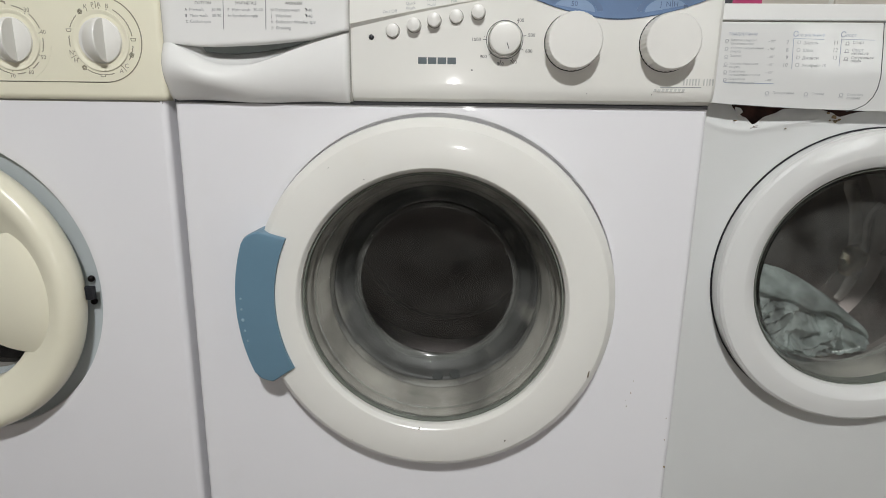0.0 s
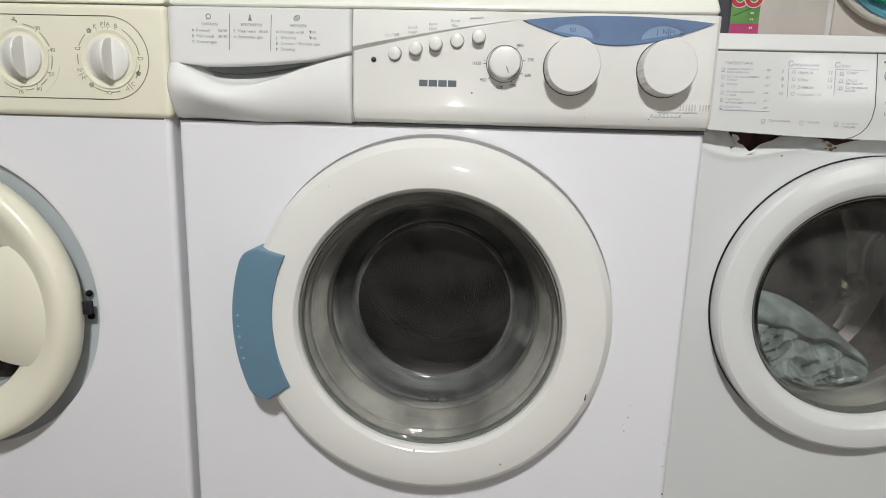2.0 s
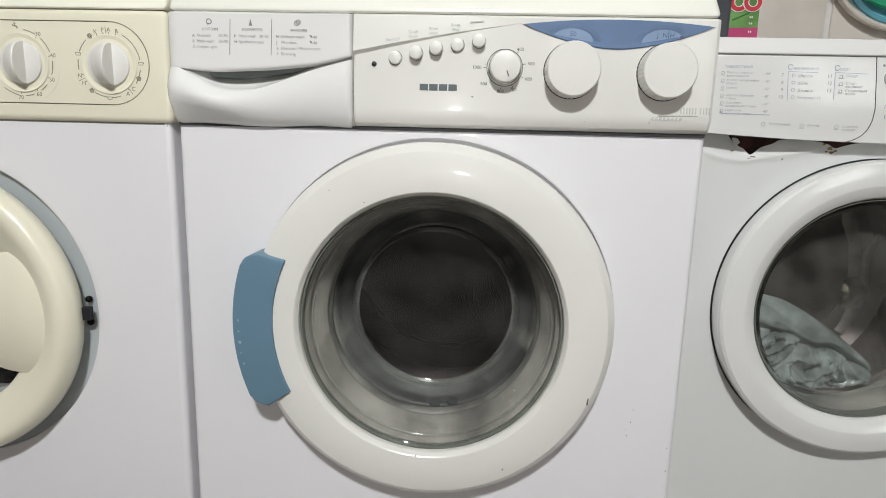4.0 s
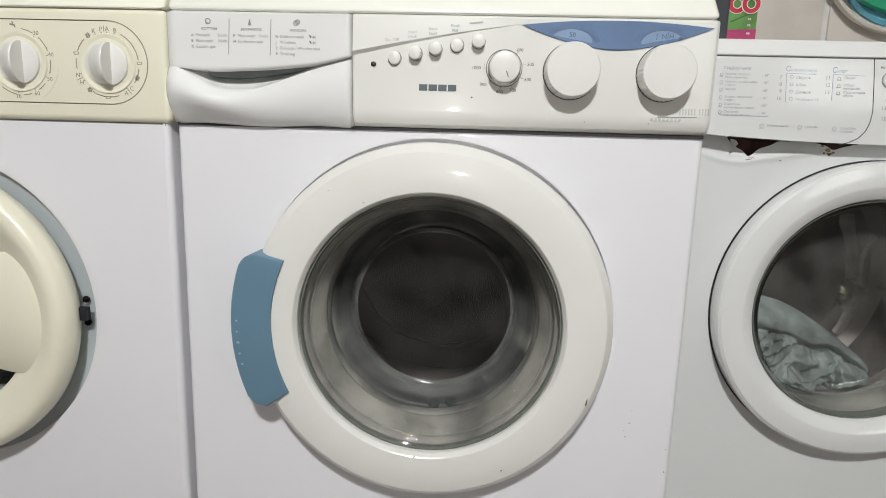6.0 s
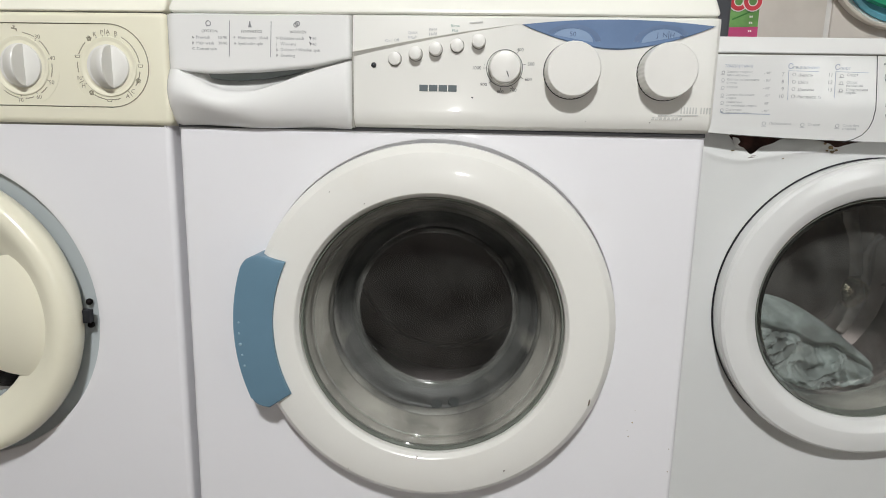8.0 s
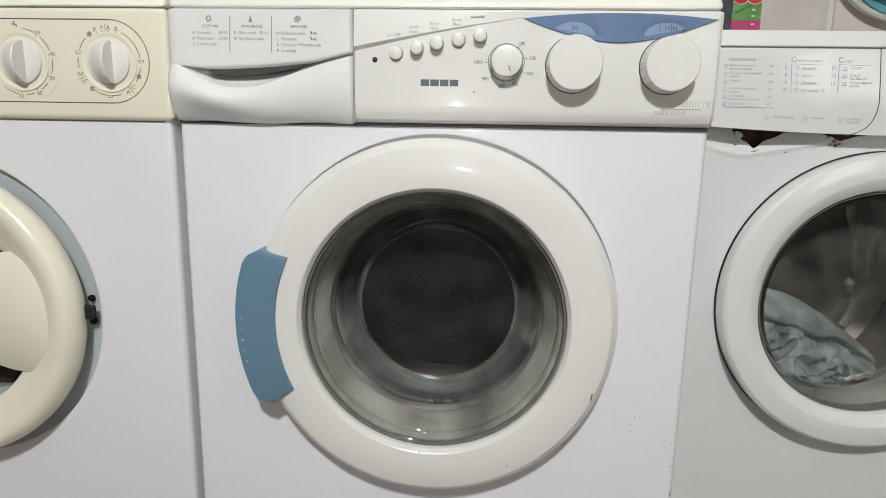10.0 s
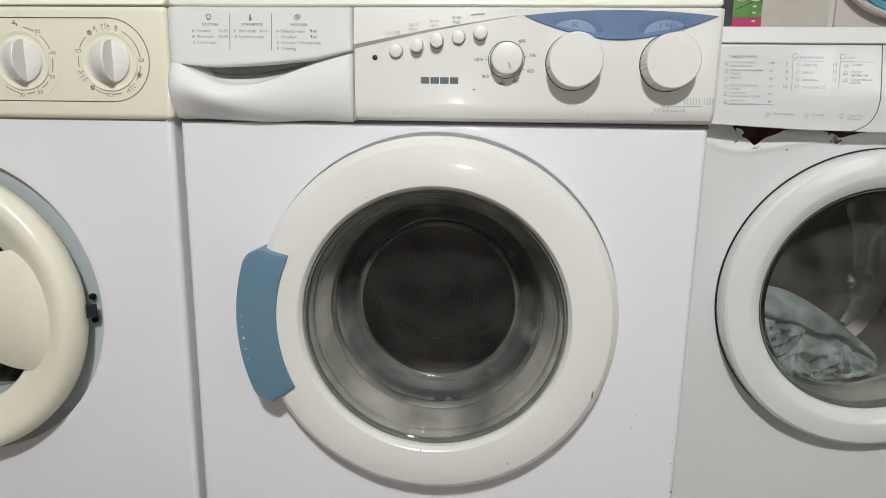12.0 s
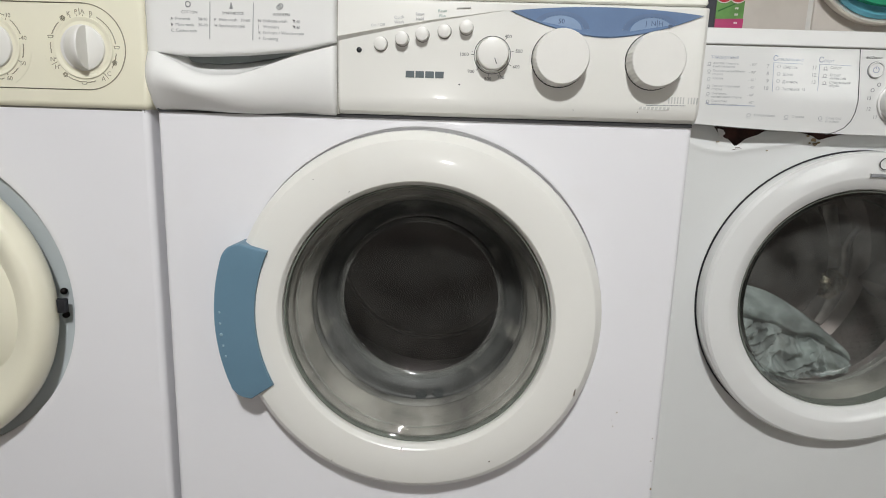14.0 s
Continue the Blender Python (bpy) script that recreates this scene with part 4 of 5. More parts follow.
            tap = bar(fx - 0.0034, fz + 0.0012, fx + 0.0026, fz - 0.0002, 0.0016, y)
            bar(fx + 0.0010, fz + 0.0030, fx - 0.0016, fz + 0.0036, 0.0010, y, tap)
            bar(fx - 0.0002, fz + 0.0006, fx - 0.0002, fz + 0.0032, 0.0010, y - 0.0001, tap)
            bar(fx + 0.0022, fz - 0.0002, fx + 0.0024, fz - 0.0024, 0.0012, y - 0.0001, tap)
            part("tap_symbol", tap, PRINT_BROWN, panel)
        ticks = (55, 13, -28, -63, -97) if marks == "numbers" else (111, 98, 87, 73, -52, 200, 214)
        for a in ticks:
            ca, sa = math.cos(radians(a)), math.sin(radians(a))
            part("tick", bar(cx + 0.0328 * ca, cz + 0.0328 * sa, cx + 0.0345 * ca, cz + 0.0345 * sa, 0.0009, y), PRINT_BROWN, panel)
        crescent = (-62, -8) if marks == "numbers" else (192, 246)
        part("crescent_ridge", ring(cx, cz, 0.0448, 0.0012, y, crescent[0], crescent[1], 40), CREAM, panel, "shallow moulded crescent beside the dial")
        for a, b in arcs:
            part("dial_arc", ring(cx, cz, 0.0362, 0.0009, y, b, a, 40, wobble=wave), PRINT_BROWN, panel)
    # door
    dc = (-0.6076, 0.4675)
    prof = [(0.160, 0.008), (0.1760, 0.002), (0.1815, -0.007), (0.1832, -0.018), (0.1820, -0.0275), (0.1775, -0.0340), (0.1715, -0.0368), (0.1640, -0.0362), (0.1560, -0.0335), (0.1460, -0.0280), (0.1350, -0.0235), (0.1255, -0.0210), (0.1232, -0.0190), (0.1222, -0.010), (0.1218, 0.006)]
    door = part("door", lathe(prof, dc[0], dc[1], 140), CREAM, t, "round yellowed cream plastic door", angle=60)
    pane("door_glass", lathe([(0.1220, -0.006), (0.117, 0.004), (0.100, 0.03), (0.08, 0.05), (0.00002, 0.055)], dc[0], dc[1], 80), GLASS, door, "dark glass bowl")
    part("door_seal", lathe([(0.1255, -0.003), (0.1290, 0.03), (0.124, 0.06), (0.135, 0.07)], dc[0], dc[1], 80), RUBBER, door)
    # finger grip: a smooth dome that runs from the ring over the glass
    bm = bmesh.new()
    gx, gz, n, m = -0.4930, 0.4740, 64, 16
    rings = []
    for j in range(m + 1):
        u = j / m
        rr = 1 - u
        yy = -0.0235 - 0.0140 * (1 - rr ** 2.2)
        rings.append([bm.verts.new((gx + 0.046 * rr * math.cos(a) * (1.0 if math.cos(a) > 0 else 1.9), yy, gz + 0.075 * rr * math.sin(a))) for a in (2 * math.pi * i / n for i in range(n))])
    for p, q in zip(rings, rings[1:]):
        for i in range(n):
            bm.faces.new((p[i], p[(i + 1) % n], q[(i + 1) % n], q[i]))
    part("finger_grip", bm, CREAM, door, "smooth domed finger grip", angle=60)
    latch = part("latch", box(-0.4420, -0.4170, -0.0095, -0.001, 0.4635, 0.4800, 0.0012, 2), BLACK, door, "black plastic latch tongue")
    for z in (0.4865, 0.4570):
        bm = bmesh.new()
        bmesh.ops.create_uvsphere(bm, u_segments=16, v_segments=8, radius=0.0042)
        bmesh.ops.translate(bm, verts=bm.verts, vec=(-0.4265, 0.006, z))
        part("screw", bm, STEEL_DARK, t, "dark screw head")
    part("drum", lathe([(0.125, 0.075), (0.2, 0.07), (0.235, 0.1), (0.235, 0.36), (0.2, 0.38), (0.00002, 0.37)], dc[0], dc[1], 80), STEEL, t, "stainless steel drum, darkened for its shaded inside")
    part("plinth", box(x0 + 0.004, x1 - 0.004, 0.002, 0.02, 0.024, 0.0745, 0.002, 2), PLASTIC, t, "white plastic plinth")
    feet(t, (x0 + 0.05, x1 - 0.05), (0.06, 0.46))
    return t


left_machine()


# ---- the rusty machine that stands further back ----
def right_machine():
    t = thing("washing_machine", "worn white washing machine with rusted front corner, laundry inside", "washing machine", group="washing machines in a row")
    x0, x1 = 0.305, 0.900
    f = 0.166
    dc = (0.6030, 0.4722)
    bm = front_plate(x0 + 0.006, x1 - 0.006, 0.075, 0.640, dc[0], dc[1], 0.165, f, 0.02)
    cabinet(bm, x0, x1, 0.022, 0.812, f, 0.38)
    # the strip above the opening: a sagging sheet with a fold
    edge = [(0.305, 0.712), (0.352, 0.7140), (0.392, 0.7120), (0.399, 0.7040), (0.4027, 0.6985), (0.4076, 0.6945), (0.4147, 0.6925), (0.4200, 0.6870), (0.4235, 0.6838), (0.4292, 0.6862), (0.4374, 0.6932), (0.446, 0.6966), (0.4547, 0.6996), (0.4631, 0.7044), (0.475, 0.7050), (0.510, 0.7040), (0.5249, 0.7005), (0.5346, 0.6955), (0.548, 0.6990), (0.5629, 0.7025), (0.600, 0.7040), (0.894, 0.704)]
    nx, nz, rows = 260, 34, []
    for i in range(nx + 1):
        x = x0 + 0.006 + (x1 - x0 - 0.012) * i / nx
        zt = curve_at(edge, x)
        col = []
        for j in range(nz + 1):
            z = 0.640 + (zt - 0.640) * j / nz
            zc = 0.6755 + 0.030 * ((x - 0.415) / 0.09) ** 2 if x < 0.415 else 0.6755 + 0.020 * ((x - 0.415) / 0.11)
            over = max(0.0, z - zc) if 0.345 < x < 0.535 else 0.0
            fade = min(1, max(0, (x - 0.345) / 0.03), max(0, (0.535 - x) / 0.03))
            dent = 0.34 * over * fade + 0.0016 * math.exp(-((z - zc) / 0.0045) ** 2) * fade * -1
            dent += 0.0012 * fade * noise.noise((x * 60, z * 60, 0.3)) * min(1, over / 0.01)
            col.append(bm.verts.new((x, f + dent, z)))
        rows.append(col)
    for p, q in zip(rows, rows[1:]):
        for j in range(nz):
            bm.faces.new((p[j], p[j + 1], q[j + 1], q[j]))
    body = part("body", bm, ENAMEL_GREY, t, "aged white enamelled steel cabinet with a dented corner", angle=30)
    part("rust_patch", slab([(0.392, 0.716), (0.394, 0.700), (0.403, 0.692), (0.410, 0.687), (0.420, 0.681), (0.426, 0.679), (0.436, 0.685), (0.452, 0.692), (0.470, 0.697), (0.520, 0.700), (0.520, 0.718)], f + 0.013, f + 0.020), RUST, body, "dark rusted hole in the sheet")
    part("rust_patch", slab([(0.513, 0.706), (0.524, 0.6990), (0.5346, 0.6940), (0.548, 0.6980), (0.560, 0.7010), (0.572, 0.7035), (0.575, 0.712), (0.513, 0.712)], f + 0.0005, f + 0.006), RUST, body, "rust under the panel's edge")
    part("paint_flake", slab([(0.3985, 0.7065), (0.4060, 0.7050), (0.4095, 0.7000), (0.4060, 0.6965), (0.4100, 0.6935), (0.4055, 0.6930), (0.4000, 0.6985)], f + 0.004, f + 0.0052), FLAKE, body, "white paint flake curling at the hole")
    part("crease_mark", bar(0.4200, 0.6785, 0.4330, 0.6800, 0.0012, f - 0.0004, bm=bar(0.4235, 0.6810, 0.4300, 0.6818, 0.0008, f + 0.0002)), CHIP_DARK, body, "short dark strokes on the crease")
    for x, z, s in ((0.527, 0.6945, 0.0035), (0.530, 0.6895, 0.0025), (0.535, 0.6915, 0.0018), (0.523, 0.6905, 0.0015), (0.466, 0.6790, 0.0010), (0.5195, 0.7000, 0.0016), (0.399, 0.6885, 0.0010)):
        pts = []
        for k in range(9):
            a = 2 * math.pi * k / 9
            rr = s * (0.7 + 0.5 * noise.noise((x * 300 + math.cos(a) * 2, z * 300 + math.sin(a) * 2, 1.0)))
            pts.append((x + rr * 1.3 * math.cos(a), z + rr * math.sin(a)))
        part("chipped_spot", slab(pts, f - 0.0028, f + 0.004), CHIP, body, "chipped paint spot")
    part("lid", lid_block(x0, x1, 0.1420, 0.55, 0.8132, 0.8350, 0.008, 0.0025), PLASTIC_COOL, t, "white worktop lid")
    part("lid_gap", box(x0 + 0.003, x1 - 0.003, 0.1455, 0.3, 0.8105, 0.8145), GAP_SOFT, t)
    y = 0.144
    # panel, its lower edge bowed
    out = [(x0, 0.8122), (x0, 0.7155)]
    out += [(x0 + (x1 - x0) * i / 24, 0.7155 - 0.0125 * math.sin(math.pi * min(0.5, i / 24) ) ** 0.8 if i <= 12 else 0.7155 - 0.0125 * math.sin(math.pi * (1 - i / 24)) ** 0.8) for i in range(1, 24)]
    out += [(x1, 0.7155), (x1, 0.8122)]
    panel = part("control_panel", slab(out, y, 0.20, 0.0030, 4), PLASTIC_GLOSS, t, "white control panel with programme table")
    # drawer joint
    K = 1.0244

    def at(x, z):
        return 0.0408 + (x - 0.0408) * K, 0.6801 + (z - 0.6801) * K

    joint = [at(*p) for p in ((0.5452, 0.8095), (0.5490, 0.7800), (0.5529, 0.7445), (0.5515, 0.7300), (0.5476, 0.7194), (0.5400, 0.7105), (0.5303, 0.7052), (0.5180, 0.7015))]
    bm = bmesh.new()
    for (xa, za), (xb, zb) in zip(joint, joint[1:]):
        bar(xa, za, xb, zb, 0.0010, y, bm)
    part("drawer_joint", bm, PRINT, panel, "fine dark joint of the drawer front")

    def words(s, x, z, size, mat=PRINT_FAINT, align="LEFT"):
        xx, zz = at(x, z)
        lettering(s, xx, zz, size * 1.02, mat, panel, y - 0.0003, align)

    words("тандартные", 0.3950, 0.7925, 0.0062, PRINT_FAINT_BLUE, "RIGHT")
    rows_l = [(("Хлопок: стирка с", "замачиванием"), "- 90°"), (("Хлопок: интенсивная", "стирка"), "- 90°"), (("Хлопок",), "- 60°"), (("Хлопок: бережная", "стирка"), "- 40°"), (("Синтетика", "интенсивная стирка"), "- 60°"), (("Синтетика", "бережная стирка"), "- 40°")]
    for i, (ls, temp) in enumerate(rows_l):
        z = 0.7855 - 0.0094 * i
        x = 0.3630 + 0.0006 * i
        for j, s in enumerate(ls):
            words(s, x, z - 0.0040 * j, 0.0040)
        words(temp, 0.4185 + 0.0004 * i, z - 0.001, 0.0046, PRINT_FAINT, "RIGHT")
        xx, zz = at(0.3585 + 0.0006 * i, z + 0.0005)
        part("wash_symbol", ring(xx, zz, 0.0018, 0.0006, y, n=14, bm=bar(xx - 0.0025, zz - 0.0026, xx + 0.002, zz - 0.0028, 0.0006, y)), PRINT_FAINT, panel)
    xa, za = at(0.3598, 0.7352)
    xb, zb = at(0.4225, 0.7348)
    bm = bar(xa + 0.004, za, xb, zb, 0.0009, y)
    ring(xa + 0.004, za + 0.004, 0.004, 0.0009, y, 180, 270, 10, bm)
    part("table_line", bm, PRINT_BLUE, panel, "fine blue table line")
    words("С", 0.4378, 0.7915, 0.0095, PRINT_BLUE)
    words("пециальные", 0.4440, 0.7918, 0.0056, PRINT_FAINT_BLUE)
    words("С", 0.4955, 0.7912, 0.0095, PRINT_BLUE)
    words("порт", 0.5022, 0.7915, 0.0058, PRINT_FAINT_BLUE)
    for xs, zs, xe, ze in ((0.4395, 0.7893, 0.4765, 0.7885), (0.4395, 0.7893, 0.4425, 0.7530), (0.4975, 0.7890, 0.5375, 0.7880), (0.4975, 0.7890, 0.4998, 0.7565)):
        (xa, za), (xb, zb) = at(xs, zs), at(xe, ze)
        part("table_line", bar(xa, za, xb, zb, 0.0005, y), PRINT_BLUE, panel)
    for i, (n_, s) in enumerate((("7", "Шерсть"), ("8", "Шёлк"), ("9", "Джинсы"), ("10", "Экспресс 15"))):
        z = 0.7825 - 0.0090 * i
        words(n_, 0.4345 + 0.0008 * i, z, 0.0066, PRINT_FAINT, "RIGHT")
        words(s, 0.4520 + 0.0006 * i, z, 0.0050)
        xx, zz = at(0.4468 + 0.0006 * i, z + 0.0022)
        part("programme_symbol", ring(xx, zz, 0.0021, 0.0006, y, n=6 if i < 3 else 16), PRINT_FAINT, panel)
    for i, (n_, ls) in enumerate((("11", ("Спорт",)), ("12", ("Спорт", "интенсив")), ("13", ("Спортивная", "обувь")))):
        z = 0.7825 - 0.0090 * i
        words(n_, 0.4948 + 0.0006 * i, z, 0.0066, PRINT_FAINT, "RIGHT")
        for j, s in enumerate(ls):
            words(s, 0.5115 + 0.0006 * i, z + 0.001 - 0.0038 * j, 0.0047)
        xx, zz = at(0.5055 + 0.0006 * i, z + 0.0015)
        part("programme_symbol", ring(xx, zz, 0.0021, 0.0007, y, n=5, bm=bar(xx - 0.003, zz - 0.002, xx + 0.003, zz - 0.002, 0.0008, y)), PRINT_FAINT, panel)
    for ls, x in ((("Полоскание",), 0.4230), (("Отжим",), 0.4715), (("Слив без", "отжима"), 0.5150)):
        for j, s in enumerate(ls):
            words(s, x, 0.7220 - 0.0040 * j - (x - 0.42) * 0.012, 0.0046)
        xx, zz = at(x - 0.0068, 0.7230 - (x - 0.42) * 0.012)
        part("programme_symbol", ring(xx, zz, 0.0023, 0.0007, y, n=12, bm=bar(xx - 0.003, zz - 0.0035, xx + 0.003, zz - 0.0035, 0.0006, y)), PRINT_FAINT, panel)
    # power button and programme knob on the plain end of the panel
    words("вкл/выкл", 0.5545, 0.7975, 0.0046, PRINT)
    bx, bz = at(0.5686, 0.7838)
    pb = part("power_button", lathe([(0.0100, y + 0.002), (0.0100, y - 0.0025), (0.0092, y - 0.0032), (0.0086, y - 0.0015), (0.00002, y - 0.0012)], bx, bz, 40), PLASTIC_COOL, panel, "round white power button")
    part("button_ring", ring(bx, bz, 0.0104, 0.0008, y, n=40), PRINT_SOFT, pb)
    part("power_symbol", ring(bx, bz, 0.0036, 0.0008, y - 0.0014, 120, 420, 24, bm=bar(bx, bz + 0.001, bx, bz + 0.0046, 0.0008, y - 0.0014)), PRINT_BLUE, pb)
    for s, x, z in (("13", 0.5690, 0.7468), ("12", 0.5705, 0.7335), ("11", 0.5775, 0.7235)):
        words(s, x, z, 0.0062, PRINT_SOFT, "RIGHT" if s != "11" else "CENTER")
    for x, z in ((0.5760, 0.7660), (0.5690, 0.7590)):
        xx, zz = at(x, z)
        part("programme_symbol", ring(xx, zz, 0.0022, 0.0008, y, n=10), PRINT_SOFT, panel)
    kx, kz = at(0.6020, 0.7440)
    kk = knob(kx, kz, y, 0.0235, 0.014, 0, 0, panel, "programme_knob", PLASTIC_COOL)
    part("knob_rim", lathe([(0.0262, y), (0.0262, y - 0.003), (0.0242, y - 0.004)], kx, kz, 48), PLASTIC_COOL, kk)
    # door
    prof = [(0.200, f - 0.001), (0.2092, f - 0.0015), (0.2102, 0.152), (0.2100, 0.1430), (0.2082, 0.1385), (0.2045, 0.1358), (0.1920, 0.1338), (0.1775, 0.1332), (0.1752, 0.1336), (0.1640, 0.1392), (0.1602, 0.1420), (0.1580, 0.1465), (0.1572, 0.165)]
    door = part("door", lathe(prof, dc[0], dc[1], 160), PLASTIC_GLOSS, t, "round glossy white plastic door ring", angle=19)
    # black ring painted in for the shadow in the gap behind the door
    part("door_shadow_gap", lathe([(0.2108, f + 0.0005), (0.2112, f - 0.0015), (0.2098, f - 0.0030), (0.2030, f - 0.0035)], dc[0], dc[1], 120), BLACK, t, "black ring standing for the shaded gap behind the door")
    part("glass_ring", lathe([(0.1578, 0.150), (0.1566, 0.1465), (0.1552, 0.1468), (0.1552, 0.165)], dc[0], dc[1], 100), GLASS_EDGE, door, "dull plastic lip round the glass")
    bend = [(0.1290 + 0.0215 * math.cos(radians(q)), 0.1935 + 0.0215 * math.sin(radians(q))) for q in range(0, 91, 9)]
    gp = [(0.1556, 0.1470), (0.1545, 0.1550), (0.1528, 0.1700), (0.1512, 0.1850)] + bend + [(0.0800, 0.2156), (0.00002, 0.2160)]
    gl = pane("door_glass", lathe(gp, dc[0], dc[1], 100), GLASS_R, door, "clear glass bowl")
    pane("glass_inner_face", lathe([(max(r - 0.004, 0.00002), yy - 0.004) for r, yy in gp], dc[0], dc[1], 100), GLASS_R, gl)
    pane("glass_rim", lathe([(0.1450, 0.1985), (0.1440, 0.2010), (0.1425, 0.2030)], dc[0], dc[1], 100), GLASS_RIM, gl, "rounded rim of the bowl, whitened to imitate its glint")
    part("door_gasket", lathe([(0.170, f + 0.004), (0.1610, f - 0.004), (0.1575, f - 0.004), (0.1570, f + 0.004), (0.1575, f + 0.03), (0.1600, f + 0.06), (0.165, f + 0.075), (0.18, f + 0.08)], dc[0], dc[1], 100), RUBBER, t, "grey rubber door gasket")
    # round badge and word bar of the maker
    bx, bz = dc[0] + 0.0035, 0.6640
    part("badge_ring", ring(bx, bz + 0.002, 0.0075, 0.0012, 0.1312, n=32), PRINT, door, "round badge")
    part("badge_bar", slab([(bx - 0.0165, bz - 0.0155), (bx + 0.0165, bz - 0.0155), (bx + 0.0165, bz - 0.0113), (bx - 0.0165, bz - 0.0113)], 0.1308, 0.1322), PRINT_SOFT, door, "plain bar of the maker's name")
    d = drum(t, dc[0], dc[1], 0.250, 0.22, 0.235, 0.162, STEEL_R, STEEL_R_BACK)
    # added boss and ridges imitate glare, placed to fit the camera's view
    part("glare_boss", lathe([(0.0290, 0.100), (0.0285, 0.0945), (0.0250, 0.0905), (0.0200, 0.0865), (0.0140, 0.0835), (0.0070, 0.0818), (0.00002, 0.0812)], 0.174, -0.045, 40, wobble=lambda a: 0.10 * math.sin(3 * a + 1) + 0.03 * math.sin(11 * a)), GLARE_BOSS, d, "added metal boss imitating glare on the drum back")
    for path, wide in ((((0.172, -0.012), (0.166, 0.020), (0.160, 0.050), (0.152, 0.085), (0.148, 0.110)), 0.0200), (((0.195, -0.030), (0.191, 0.000), (0.190, 0.027), (0.197, 0.050), (0.210, 0.066)), 0.0095), (((0.186, -0.060), (0.181, -0.080), (0.172, -0.105), (0.160, -0.125)), 0.0140)):
        bm = bmesh.new()
        lines = []
        for i, (px, pz) in enumerate(path):
            qx, qz = path[min(i + 1, len(path) - 1)]
            ox, oz = path[max(i - 1, 0)]
            along = Vector((qx - ox, qz - oz)).normalized()
            taper = 1.0 - 0.35 * i / (len(path) - 1)
            lines.append([bm.verts.new((px - along.y * wide * taper * c, 0.098 - 0.007 * math.cos(c * math.pi / 2) * taper, pz + along.x * wide * taper * c)) for c in (-1, -0.7, -0.35, 0, 0.35, 0.7, 1)])
        for p, q in zip(lines, lines[1:]):
            for j in range(6):
                bm.faces.new((p[j], p[j + 1], q[j + 1], q[j]))
        part("glare_streak", bm, GLARE_STREAK, d, "added bright ridge imitating a streak of glare", angle=80)
    part("plinth", box(x0 + 0.004, x1 - 0.004, f + 0.002, f + 0.02, 0.024, 0.0745, 0.002, 2), PLASTIC, t, "white plastic plinth")
    feet(t, (x0 + 0.05, x1 - 0.05), (f + 0.06, f + 0.33))
    return t


right_machine()


def laundry():
    """A wet crumpled heap that lies against the glass in the drum."""
    dc_x, dc_z = 0.603, 0.4722
    bm = bmesh.new()
    n, m, rows = 150, 90, []
    crest = [(0.440, 0.468), (0.488, 0.466), (0.545, 0.456), (0.611, 0.421), (0.660, 0.384), (0.715, 0.340)]
    crease = [(0.440, 0.424), (0.507, 0.416), (0.570, 0.400), (0.615, 0.391), (0.660, 0.366), (0.715, 0.325)]
    for i in range(n + 1):
        x = 0.450 + 0.232 * i / n
        ztop, zc = curve_at(crest, x), curve_at(crease, x)
        floor_z = max(0.3195, dc_z - math.sqrt(max(0.0, 0.1535 ** 2 - (x - dc_x) ** 2)))
        col = []
        for j in range(m + 1):
            v = j / m
            z = floor_z + (ztop - floor_z) * v
            above = (z - zc) / max(0.01, ztop - zc)
            lean = 0.030 * max(0.0, above) ** 1.6 + 0.030 * max(0.0, above - 0.75)
            soft = 0.012 * noise.noise((x * 16 + z * 8, z * 40 + x * 14, 0.5)) + 0.004 * noise.noise((x * 60 + z * 30, z * 90, 3.3))
            warp = 0.030 * noise.noise((x * 22, z * 22, 7.7))
            ridge = 1 - abs(noise.noise(((x + 0.55 * z + warp) * 26, (0.7 * x - z + warp) * 60, 1.7))) * 2
            small = 1 - abs(noise.noise(((x + z - warp) * 44, (x - 0.6 * z + warp) * 84, 5.1))) * 2
            below = min(1.0, max(0.0, (zc - z) / 0.008))
            crumple = below * (0.017 * (1 - ridge) + 0.007 * (1 - small))
            groove = 0.014 * (0.6 + noise.noise((x * 30, 0.2, 9.0))) * math.exp(-((z - zc + 0.002 + 0.006 * noise.noise((x * 26, 0.7, 2.0))) / 0.0045) ** 2)
            col.append(bm.verts.new((x, 0.228 + lean + soft + crumple + groove, z)))
        rows.append(col)
    for p, q in zip(rows, rows[1:]):
        for j in range(m):
            bm.faces.new((p[j], p[j + 1], q[j + 1], q[j]))
    top = [r[-1] for r in rows]
    back = [bm.verts.new((v.co.x, v.co.y + 0.08, v.co.z - 0.04)) for v in top]
    for i in range(n):
        bm.faces.new((top[i], top[i + 1], back[i + 1], back[i]))
    tagged(part("laundry", bm, CLOTH, angle=80), "crumpled wet grey-green laundry lying in the drum", "laundry")


laundry()


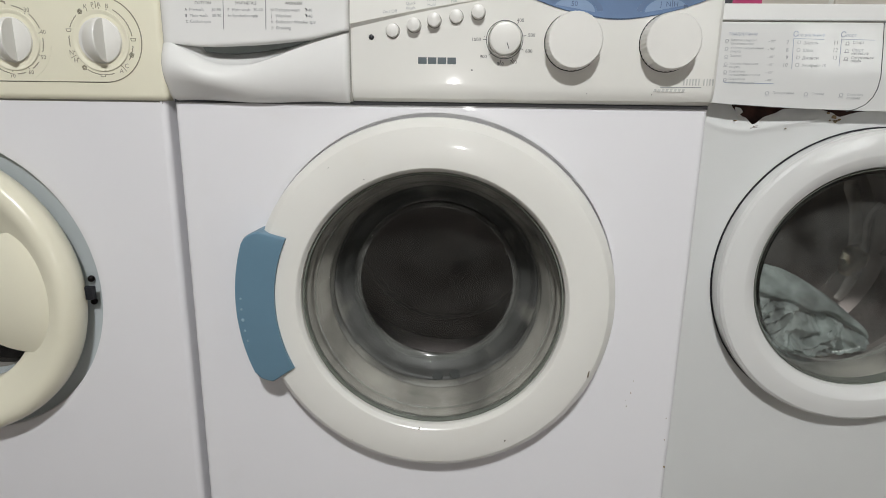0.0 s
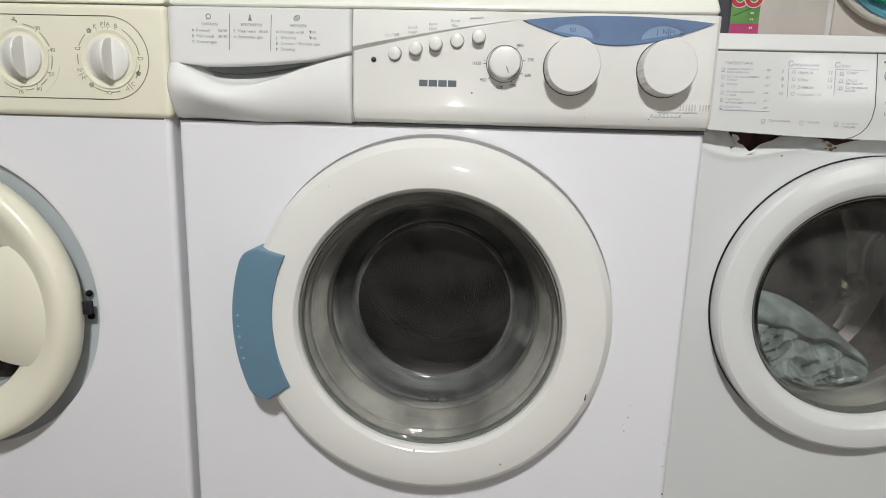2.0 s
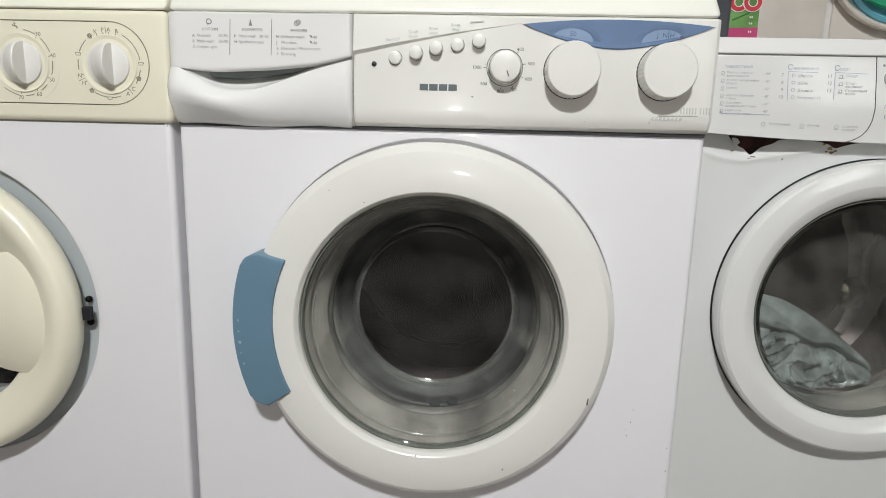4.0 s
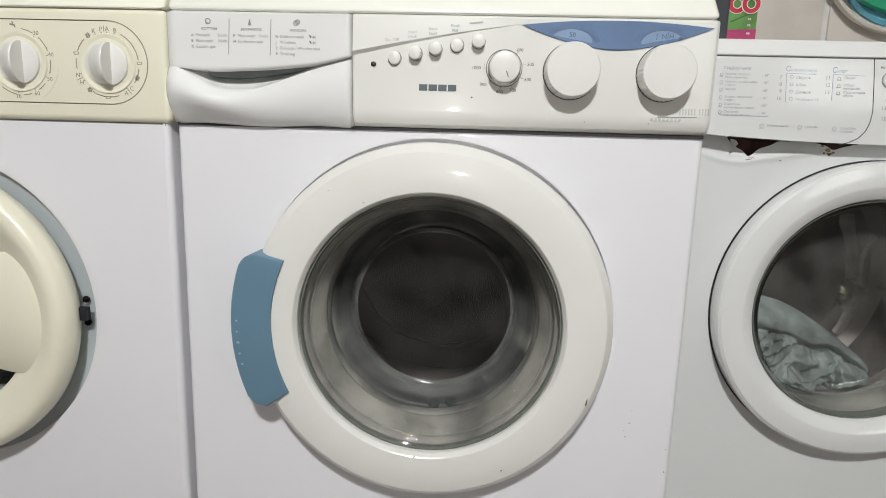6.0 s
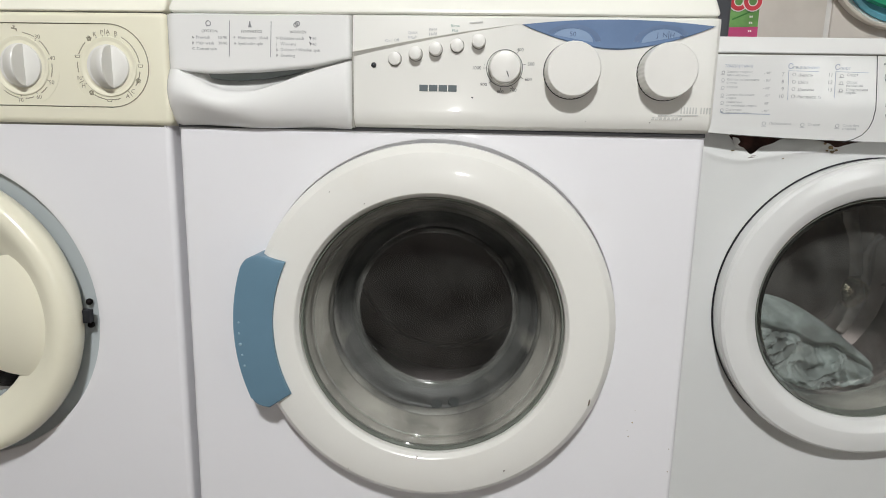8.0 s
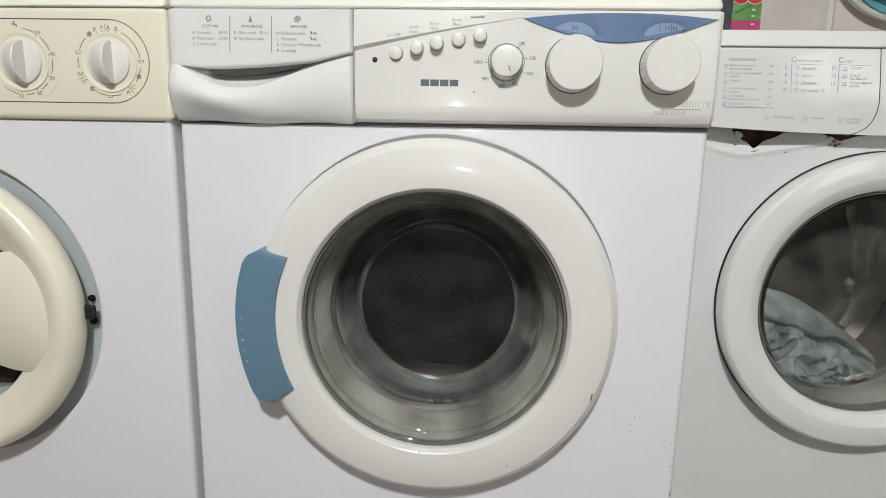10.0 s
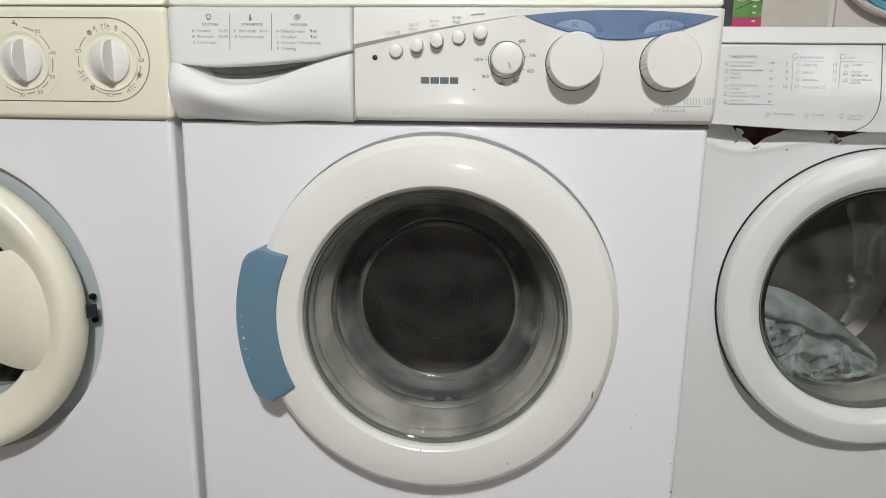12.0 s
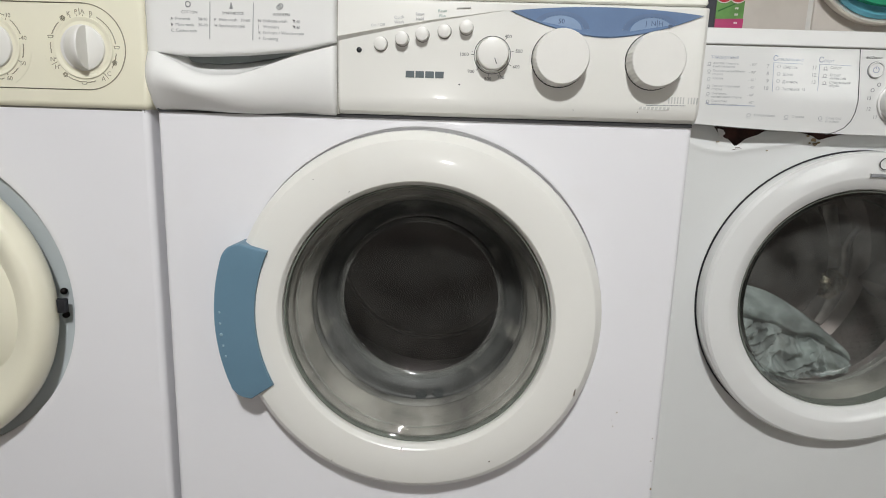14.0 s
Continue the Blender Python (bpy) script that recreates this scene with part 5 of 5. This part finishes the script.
# ---- things on and above the rusty machine ----
def carton():
    t = thing("detergent_carton", "red, green and magenta printed detergent carton on the machine", "carton", pose(0.385, 0.250, 0.8335))
    body = part("box", box(-0.066, 0.0665, 0.0, 0.05, 0.0, 0.17, 0.002, 2), GREEN, t, "green printed board box")
    y = -0.0003
    part("bottom_band", slab([(-0.0655, 0.002), (0.066, 0.002), (0.066, 0.0335), (0.02, 0.0320), (-0.0655, 0.030)], y - 0.0003, y + 0.0004), MAGENTA, body, "magenta bottom band")
    part("green_stroke", bar(0.028, 0.043, 0.066, 0.060, 0.0020, y - 0.0002), GREEN_DARK, body)
    part("red_field", slab([(-0.0655, 0.079), (0.066, 0.079), (0.066, 0.169), (-0.0655, 0.169)], y - 0.0003, y + 0.0004), RED, body, "red upper field")
    for cx, up in ((0.035, 0.0), (0.0545, 0.0010)):
        part("letter_outline", ring(cx, 0.068, 0.0098, 0.0085, y - 0.0006 - up, n=32), WHITE_PRINT, body, "white-edged red rounded mark")
        part("letter_mark", ring(cx, 0.068, 0.0098, 0.0058, y - 0.0011 - up, n=32), RED, body)
    for z in (0.046, 0.0375, 0.026):
        for xa in (0.0525, 0.0552):
            part("temperature_bar", slab([(xa, z), (xa + 0.0017, z), (xa + 0.0017, z + 0.0026), (xa, z + 0.0026)], y - 0.0008, y), WHITE_PRINT, body)
    # upright form that fills the dark strip left of the carton
    b = thing("charcoal_upright", "charcoal grey upright form beside the carton", "bottle", pose(0.374, 0.215, 0.8335))
    part("upright_body", box(-0.04, 0.0175, -0.016, 0.016, 0, 0.15, 0.006, 3), CHARCOAL, b)
    part("upright_top", box(-0.02, 0.01, -0.012, 0.012, 0.149, 0.18, 0.004, 3), CHARCOAL, b)


def basin():
    t = thing("plastic_basin", "beige round plastic basin with blue and green inside, hung on wall", "basin", pose(0.902, 0.636, 1.096))
    part("rim", lathe([(0.150, 0.016), (0.1565, 0.002), (0.1555, -0.008), (0.1520, -0.011), (0.1475, -0.008), (0.1450, 0.004)], 0, 0, 80), BASIN, t, "beige rolled rim")
    part("bowl", lathe([(0.1475, -0.003), (0.130, 0.010), (0.00002, 0.014)], 0, 0, 80), BASIN_PALE, t, "pale translucent bowl")
    part("blue_bowl", lathe([(0.122, 0.010), (0.126, -0.004), (0.120, -0.010), (0.105, -0.007), (0.07, 0.000), (0.00002, 0.004)], 0.003, -0.017, 80), BASIN_BLUE, t, "glossy blue inner bowl")
    pts = [(-0.125 + 0.25 * i / 20, -0.080 - 0.042 * math.sin(math.pi * i / 20)) for i in range(21)]
    pts += [(x, z + 0.05) for x, z in reversed(pts)]
    part("green_band", slab(pts, -0.030, -0.016, 0.003), BASIN_GREEN, t, "bright green plastic band")
    part("hook", box(-0.004, 0.004, -0.002, 0.018, 0.150, 0.170, 0.001, 2), STEEL, t)


carton()
basin()


# ---- what moves: the middle machine's drum spins ----
def motions():
    step, turn = 1 / 30, 46.0
    rest = SPINNING_DRUM.matrix_basis.translation
    walk(SPINNING_DRUM, [(i * step, pose(rest.x, rest.y, rest.z, 0, (i * turn) % 360, 0)) for i in range(421)])


motions()
